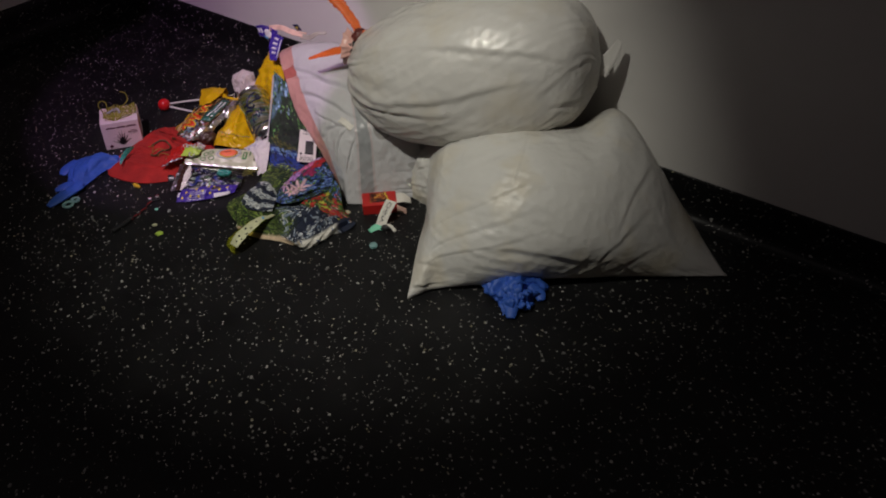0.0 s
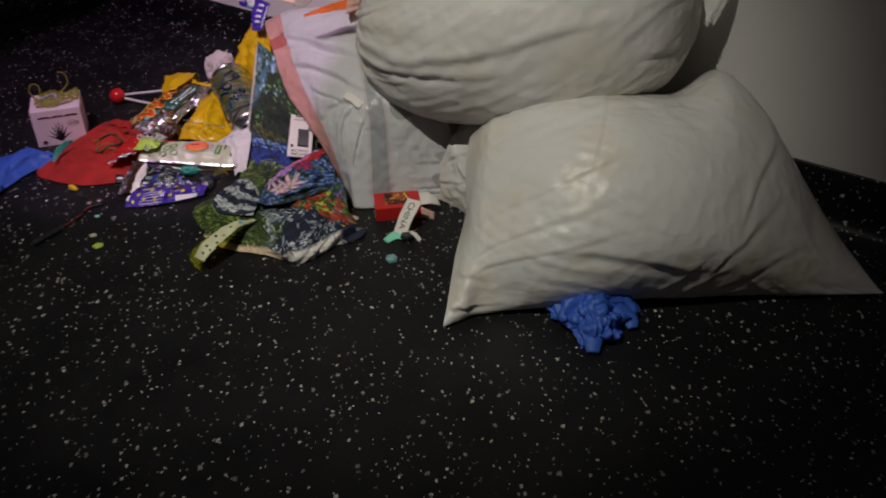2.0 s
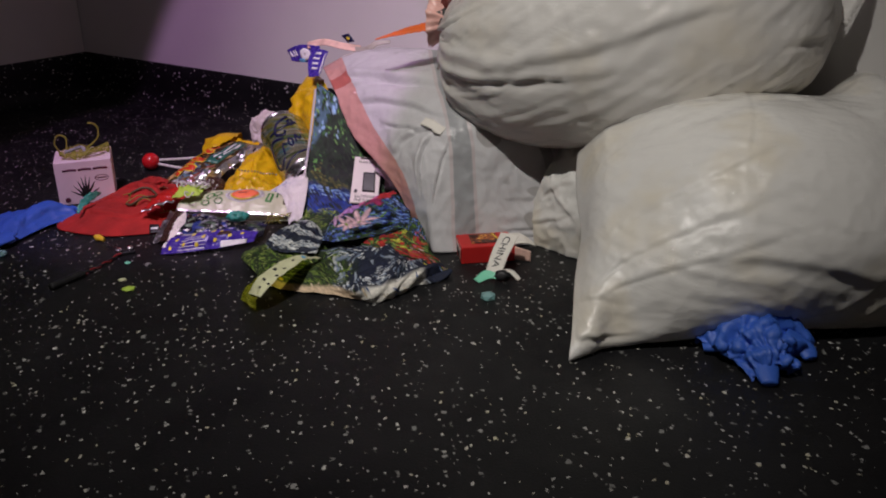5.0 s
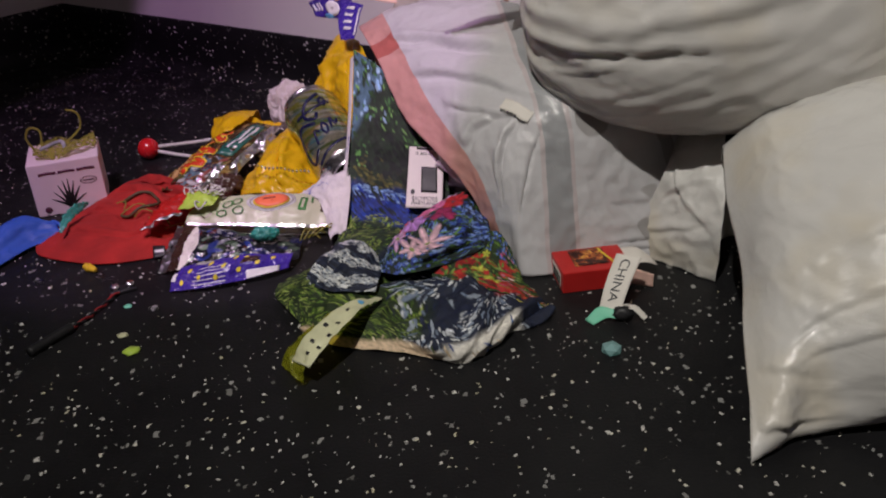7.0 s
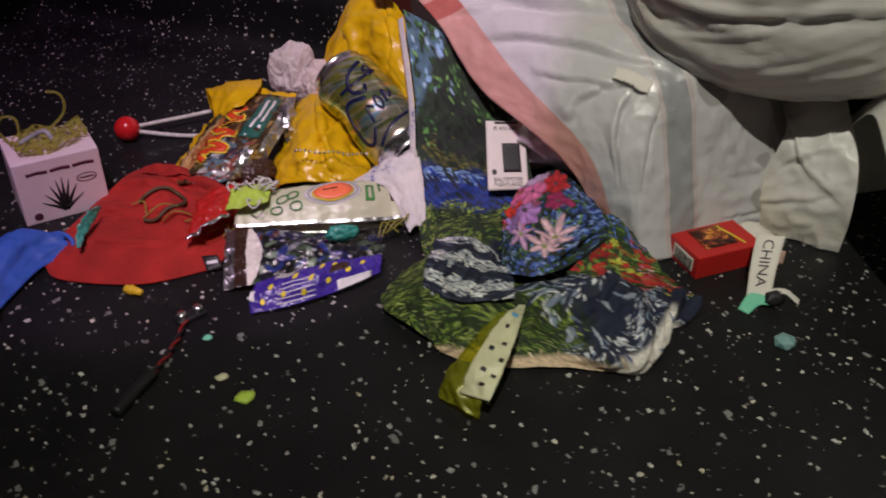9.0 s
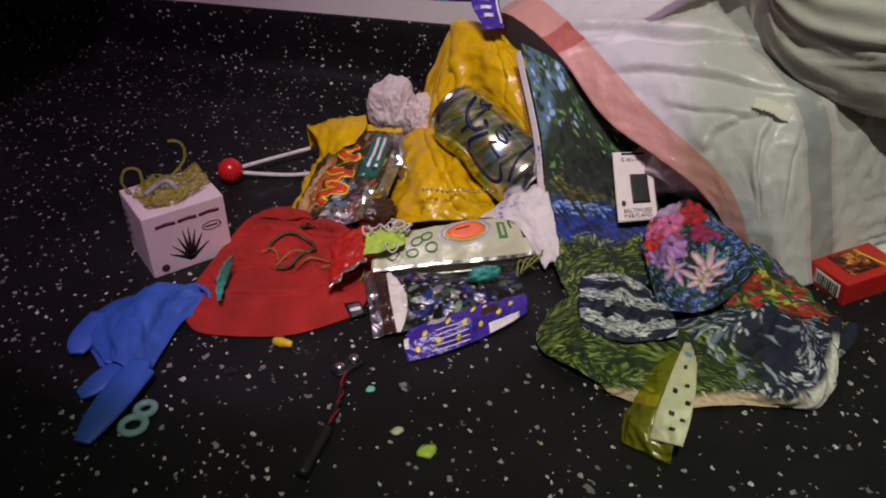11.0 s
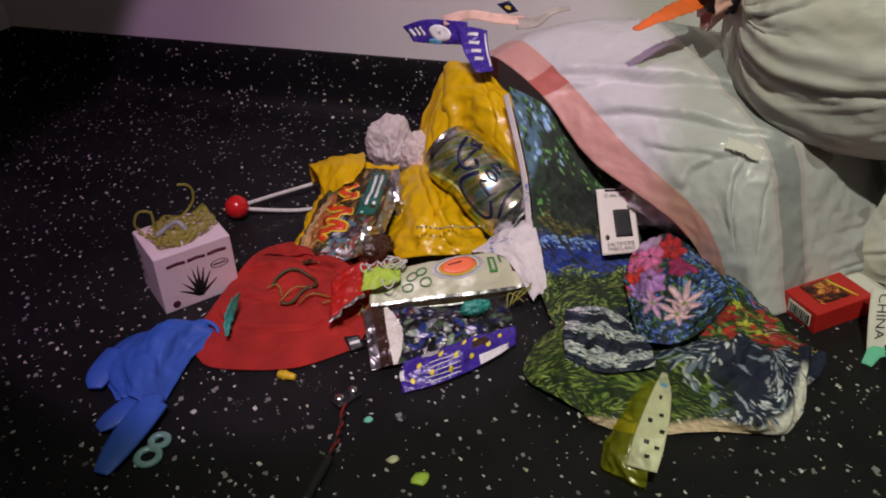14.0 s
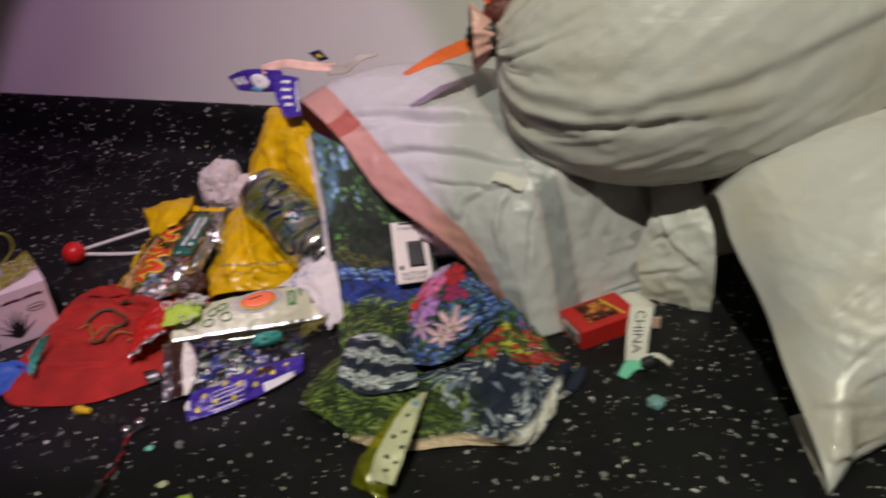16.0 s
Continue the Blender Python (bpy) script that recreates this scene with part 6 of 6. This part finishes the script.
def glove_flat():
    t = thing("glove", "blue nitrile glove lying limp on the floor by the red cloth", "glove", (-0.73, 1.43, 0))
    s = loft([
        [(-0.662, 1.492, 0.004), (-0.672, 1.512, 0.016), (-0.690, 1.520, 0.004)],
        [(-0.685, 1.478, 0.005), (-0.700, 1.505, 0.024), (-0.722, 1.530, 0.004)],
        [(-0.700, 1.450, 0.005), (-0.722, 1.478, 0.024), (-0.752, 1.522, 0.004)],
        [(-0.712, 1.425, 0.004), (-0.732, 1.448, 0.020), (-0.768, 1.492, 0.003)],
        [(-0.718, 1.408, 0.003), (-0.736, 1.425, 0.016), (-0.752, 1.440, 0.003)],
    ], 60, 40)
    s.crumple(0.0016, 0.035, 0.55, 6, floor=0.001).folds(0.006, 2, 5, 3, 0.5, lambda u, v: min(1, 6 * v, 6 * (1 - v)))
    s.part("palm", M_BLUE, t, "", 0.0008)
    flat = lambda x: 1.0 - 0.55 * x ** 4
    tube("finger", [(-0.722, 1.420, 0.009), (-0.735, 1.398, 0.009), (-0.748, 1.378, 0.008), (-0.762, 1.356, 0.005)], 0.0145, M_BLUE, t, "", 40, 14, 0.32, flat)
    tube("finger", [(-0.735, 1.428, 0.008), (-0.750, 1.416, 0.008), (-0.766, 1.408, 0.005)], 0.012, M_BLUE, t, "", 30, 14, 0.30, flat)
    tube("finger", [(-0.750, 1.500, 0.009), (-0.764, 1.478, 0.008), (-0.770, 1.460, 0.005)], 0.013, M_BLUE, t, "", 30, 14, 0.32, flat)
    tube("finger", [(-0.722, 1.425, 0.012), (-0.728, 1.404, 0.010), (-0.735, 1.388, 0.006)], 0.011, M_BLUE, t, "", 30, 14, 0.32, flat)
    tube("cuff_roll", [(-0.661, 1.490, 0.004), (-0.664, 1.504, 0.012), (-0.676, 1.514, 0.014), (-0.690, 1.521, 0.004)], 0.002, M_BLUE, t, "", 30, 8)
    return t


def glove_wad():
    t = thing("glove", "blue nitrile glove crumpled up against the rubbish bag", "glove", (0.115, 1.095, 0))
    s = loft([
        [(0.070, 1.125, 0.002), (0.085, 1.140, 0.020), (0.120, 1.150, 0.026), (0.165, 1.138, 0.004)],
        [(0.072, 1.105, 0.006), (0.095, 1.118, 0.034), (0.130, 1.122, 0.036), (0.168, 1.118, 0.006)],
        [(0.088, 1.082, 0.005), (0.102, 1.090, 0.030), (0.125, 1.094, 0.030), (0.150, 1.092, 0.004)],
        [(0.092, 1.055, 0.002), (0.104, 1.060, 0.014), (0.115, 1.062, 0.014), (0.130, 1.066, 0.002)],
    ], 60, 60)
    s.crumple(0.006, 0.05, 0.6, 4, floor=0.001).folds(0.016, 3, 4, 3, 0.6).folds(0.007, 5, 8, 6, -0.5)
    s.g[..., 2] = np.maximum(s.g[..., 2], 0.001)
    s.part("palm", M_BLUE, t, "", 0.0008)
    tube("finger", [(0.095, 1.118, 0.014), (0.078, 1.112, 0.010), (0.064, 1.114, 0.006)], 0.012, M_BLUE, t, "", 24, 12, 0.55, lambda x: 1 - 0.4 * x ** 3)
    tube("finger", [(0.140, 1.110, 0.020), (0.155, 1.100, 0.012), (0.158, 1.088, 0.005)], 0.011, M_BLUE, t, "", 24, 12, 0.5, lambda x: 1 - 0.4 * x ** 3)
    tube("finger", [(0.110, 1.080, 0.018), (0.106, 1.062, 0.010), (0.104, 1.046, 0.005)], 0.012, M_BLUE, t, "", 24, 12, 0.5, lambda x: 1 - 0.4 * x ** 3)
    return t


def cellophane():
    t = thing("cellophane_scrap", "torn yellow-green cellophane with a dotted cream strip", "wrapper", (-0.33, 1.26, 0))
    s = loft([
        [(-0.3344, 1.2974, 0.0220), (-0.3328, 1.2942, 0.0240), (-0.3311, 1.2909, 0.0240)],
        [(-0.3574, 1.2843, 0.0160), (-0.3541, 1.2745, 0.0300), (-0.3459, 1.2663, 0.0300)],
        [(-0.3803, 1.2696, 0.0060), (-0.3721, 1.2548, 0.0260), (-0.3623, 1.2433, 0.0280)],
        [(-0.3967, 1.2515, 0.0020), (-0.3902, 1.2384, 0.0160), (-0.3754, 1.2187, 0.0160)],
        [(-0.3967, 1.2384, 0.0020), (-0.3902, 1.2269, 0.0060), (-0.3787, 1.2138, 0.0040)],
    ], 60, 40)
    s.crumple(0.004, 0.03, 0.7, 3, floor=0.001).part("cellophane", M_CELLO, t, "yellow-green crinkled film", 0.0005)
    c = loft([
        [(-0.3196, 1.3056, 0.0220), (-0.3172, 1.3032, 0.0220)],
        [(-0.3401, 1.2802, 0.0360), (-0.3311, 1.2728, 0.0340)],
        [(-0.3606, 1.2581, 0.0360), (-0.3459, 1.2466, 0.0340)],
        [(-0.3787, 1.2392, 0.0280), (-0.3623, 1.2236, 0.0280)],
        [(-0.3885, 1.2286, 0.0160), (-0.3721, 1.2130, 0.0180)],
    ], 50, 20)
    c.crumple(0.0025, 0.025, 0.6, 5, floor=0.002)
    c.n = -c.n if c.n[20, 10][2] < 0 else c.n
    strip = c.part("dotted_strip", M_CREAMCELLO, t, "cream strip with dark dots", 0.0005)
    c.disc("blue_dot", 0.24, 0.5, 0.022, 0.26, M_SKYINK, strip, "", 0.0006)
    for u, v in ((0.36, 0.4), (0.50, 0.6), (0.56, 0.25), (0.62, 0.75), (0.72, 0.35), (0.74, 0.7), (0.84, 0.5)):
        c.patch("printed_square", u, u + 0.030, v, v + 0.16, M_BLACK, strip, "", 0.0006, 0, 3)
    return t


def hem_wrappers():
    t = thing("purple_packet", "folded purple packet with white cloud on the bag hem", "wrapper", (-0.37, 1.70, 0.16))
    a = loft([[(-0.408, 1.775, 0.172), (-0.400, 1.760, 0.158)], [(-0.385, 1.752, 0.184), (-0.380, 1.738, 0.160)], [(-0.350, 1.715, 0.188), (-0.352, 1.705, 0.166)]], 30, 14)
    a.n = -a.n if a.n[15, 7][1] > 0 else a.n
    a.crumple(0.002, 0.02, 0.6, 2).part("film", M_PURPLE, t, "", 0.0005)
    b = loft([[(-0.362, 1.715, 0.186), (-0.336, 1.692, 0.184)], [(-0.366, 1.682, 0.170), (-0.342, 1.668, 0.170)], [(-0.362, 1.652, 0.155), (-0.346, 1.642, 0.158)]], 30, 14)
    b.n = -b.n if b.n[15, 7][2] < 0 else b.n
    b.crumple(0.002, 0.02, 0.6, 4).part("film", M_PURPLE, t, "", 0.0005)
    a.n = -a.n if a.n[15, 7][1] > 0 else a.n
    b.n = -b.n if b.n[15, 7][2] < 0 else b.n
    a.disc("cloud_print", 0.62, 0.55, 0.16, 0.34, M_WHITEINK, t, "white cloud print")
    a.disc("sky_print", 0.50, 0.90, 0.12, 0.12, M_SKYINK, t, "sky blue print")
    for k in range(3):
        a.stroke("lettering_bar", [(0.10 + 0.11 * k, 0.25), (0.13 + 0.11 * k, 0.65)], 0.0035, M_WHITEINK, t, "", 0.0009, 5)
    for k in range(4):
        b.stroke("lettering_bar", [(0.16 + 0.18 * k, 0.30), (0.16 + 0.18 * k, 0.68)], 0.0045, M_WHITEINK, t, "", 0.0009, 5)
    b.stroke("side_bar", [(0.1, 0.92), (0.9, 0.92)], 0.002, M_WHITEINK, t, "", 0.0009, 8)
    r = thing("gift_ribbon", "pink paper ribbon with grey curled end, on bag hem", "ribbon", (-0.3, 1.70, 0.19))
    ribbon("pink_ribbon", [(-0.372, 1.735, 0.186), (-0.345, 1.722, 0.193), (-0.318, 1.706, 0.190), (-0.290, 1.700, 0.186)], 0.011, M_PINKTIS, r, "pink dotted ribbon", up=(0.1, -0.7, 0.5))
    ribbon("grey_ribbon", [(-0.300, 1.700, 0.184), (-0.282, 1.690, 0.186), (-0.265, 1.688, 0.196), (-0.245, 1.686, 0.198)], 0.012, M_GREYRIB, r, "grey curled ribbon", up=(0.1, -0.7, 0.5), taper=lambda x: 1.1 - 0.7 * x)
    tag = loft([[(-0.318, 1.712, 0.204), (-0.308, 1.706, 0.194)], [(-0.306, 1.706, 0.208), (-0.298, 1.700, 0.197)]], 6, 6)
    eye = tag.part("eye_tag", M_INK, r, "small dark printed tag", 0.0008)
    tag.disc("tag_spot", 0.5, 0.5, 0.2, 0.2, M_DOT, eye, "", -0.0009)
    return t


def white_corner():
    t = thing("cloth_corner", "white cloth corner printed blue, below the can", "cloth", (-0.38, 1.51, 0.03))
    s = loft([[(-0.412, 1.520, 0.024), (-0.386, 1.526, 0.034), (-0.358, 1.528, 0.046)], [(-0.404, 1.506, 0.032), (-0.380, 1.510, 0.048), (-0.354, 1.508, 0.056)], [(-0.386, 1.490, 0.030), (-0.372, 1.492, 0.044), (-0.354, 1.488, 0.040)], [(-0.374, 1.450, 0.006), (-0.368, 1.452, 0.012), (-0.360, 1.450, 0.008)]], 50, 40)
    s.crumple(0.003, 0.025, 0.6, 3).part("cloth", M_BLUEWHITE, t, "", 0.001)
    return t


def floor_bits():
    t = thing("plastic_ring", "clear teal figure-eight plastic ring beside the blue glove", "plastic ring", (-0.722, 1.373, 0))
    for cx, cy, r in ((-0.727, 1.364, 0.0085), (-0.718, 1.379, 0.0065)):
        tube("loop", [(cx + r * math.cos(a), cy + r * math.sin(a), 0.004) for a in np.linspace(0, 2 * math.pi, 16)], 0.003, M_CLEARTEAL, t, "", 40, 8, 0.8)
    t = thing("capsule", "small yellow two-part plastic capsule", "capsule", (-0.61, 1.423, 0))
    tube("shell", [(-0.618, 1.428, 0.004), (-0.614, 1.426, 0.004), (-0.604, 1.419, 0.004)], 0.004, M_YELLOWPILL, t, "", 24, 12, 1, lambda x: max(0.1, math.sin(math.pi * min(0.999, 0.08 + 0.84 * x)) ** 0.35))
    tube("collar", [(-0.613, 1.4252, 0.004), (-0.611, 1.4238, 0.004)], 0.0046, M_YELLOWPILL, t, "", 4, 12)
    t = thing("plastic_scrap", "squiggly clear plastic scrap", "plastic scrap", (-0.595, 1.41, 0))
    tube("squiggle", [(-0.606 + 0.0035 * k + 0.002 * math.sin(k), 1.417 - 0.0028 * k + 0.006 * (-1) ** k, 0.002) for k in range(9)], 0.0011, M_FILM, t, "", 80, 6)
    t = thing("battery_clip", "nine volt battery clip with twisted red and black wires", "battery clip", (-0.563, 1.38, 0))
    bm = bmesh.new()
    box_mesh(bm, (0.024, 0.012, 0.004), pose(-0.567, 1.381, 0.002, 0, 0, 25), 0.001)
    part("plate", bm, M_BLACK, t, "black plate")
    for x, y in ((-0.573, 1.3785), (-0.5605, 1.3845)):
        bm = bmesh.new()
        bmesh.ops.create_cone(bm, cap_ends=True, segments=14, radius1=0.0045, radius2=0.0035, depth=0.004, matrix=Matrix.Translation((x, y, 0.006)))
        part("snap", bm, M_ALU, t, "shiny metal snap")
    run = [(-0.570, 1.374, 0.003), (-0.577, 1.352, 0.003), (-0.583, 1.336, 0.003), (-0.592, 1.320, 0.003), (-0.598, 1.310, 0.003)]
    path = spline(run, 40)
    for ph, m, l in ((0, M_REDWIRE, "red wire"), (math.pi, M_BLACK, "black wire")):
        tube("wire", [p + np.array([0.0013 * math.cos(ph + k * 0.6), 0, 0.0013 * math.sin(ph + k * 0.6)]) for k, p in enumerate(path)], 0.0011, m, t, l, 90, 6)
    tube("sleeve", [(-0.594, 1.316, 0.004), (-0.606, 1.298, 0.004), (-0.618, 1.280, 0.004)], 0.0045, M_BLACK, t, "black sleeve", 20, 10)
    t = thing("plastic_gem", "small clear faceted plastic gem", "plastic gem", (-0.133, 1.236, 0))
    bm = bmesh.new()
    bmesh.ops.create_icosphere(bm, subdivisions=1, radius=0.009)
    for v in bm.verts:
        v.co = Vector((v.co.x - 0.133, v.co.y + 1.236, max(0.0, v.co.z * 0.6 + 0.004)))
    part("gem", bm, M_CLEARTEAL, t, smooth=False)
    rr = random.Random(11)
    bits = [(-0.531, 1.277, 0.006, M_LIME, "lime green paper bit"), (-0.546, 1.303, 0.004, M_CREAMCELLO, "pale yellow round crumb"), (-0.555, 1.352, 0.003, M_MINT, "mint green crumb"),
            (-0.190, 1.338, 0.006, M_CRUMB, "pale bread crumb"), (-0.655, 1.405, 0.005, M_FILM, "clear plastic shaving"), (-0.530, 1.345, 0.005, M_FILM, "clear plastic shaving"),
            (-0.385, 1.300, 0.004, M_DOT, "yellow bead"), (-0.365, 1.42, 0.004, M_CRUMB, "pale crumb"), (-0.372, 1.405, 0.003, M_CRUMB, "pale crumb"), (-0.60, 1.52, 0.004, M_CRUMB, "pale crumb")]
    for x, y, r, m, label in bits:
        bm = bmesh.new()
        bmesh.ops.create_icosphere(bm, subdivisions=2, radius=r)
        for v in bm.verts:
            k = 1 + 0.45 * noise.noise(v.co * 260 + Vector((x * 90, y * 90, 0)))
            v.co = Vector((x + v.co.x * k * 1.2, y + v.co.y * k, max(0.0, v.co.z * 0.4 * k + r * 0.25)))
        tagged(part("floor_scrap", bm, m), label + " on the floor", "scrap")
    t = thing("beaded_lace", "clear beaded lace strip on the floor", "lace", (-0.57, 1.70, 0))
    for k in range(26):
        bm = bmesh.new()
        bmesh.ops.create_icosphere(bm, subdivisions=1, radius=0.0022)
        bmesh.ops.translate(bm, verts=bm.verts, vec=(-0.605 + 0.0032 * k + 0.002 * rr.random(), 1.668 + 0.0016 * k + 0.010 * rr.random(), 0.0022))
        part("bead", bm, M_FILM, t)
    t = thing("wire_coil", "tangled pale wire behind the wrapper", "wire", (-0.49, 1.735, 0.02))
    tube("strand", [(-0.50 + 0.004 * k + 0.004 * math.cos(k * 1.9), 1.728 + 0.009 * math.sin(k * 1.9), 0.028 + 0.005 * math.sin(k * 1.3)) for k in range(16)], 0.0011, M_CARDIN, t, "", 110, 6)
    t = thing("chain", "thin bead chain lying above the pouch", "chain", (-0.43, 1.53, 0.05))
    for k in range(16):
        bm = bmesh.new()
        bmesh.ops.create_icosphere(bm, subdivisions=1, radius=0.0016)
        bmesh.ops.translate(bm, verts=bm.verts, vec=(-0.462 + 0.0042 * k, 1.533 - 0.0008 * k + 0.002 * math.sin(k), 0.058 - 0.0004 * k))
        part("bead", bm, M_ALU, t)


knotted_bag_low()
tied_bag_top()
printed_bag()
printed_cloth()
yellow_bag()
drink_can()
tissue_ball()
cream_box()
hair_tie()
candy_bag()
red_cloth()
small_wrappers()
pouch_food()
lime_packet()
clear_pouch()
purple_packet()
match_card()
red_match_box()
paper_strip()
glove_flat()
glove_wad()
cellophane()
hem_wrappers()
white_corner()
floor_bits()
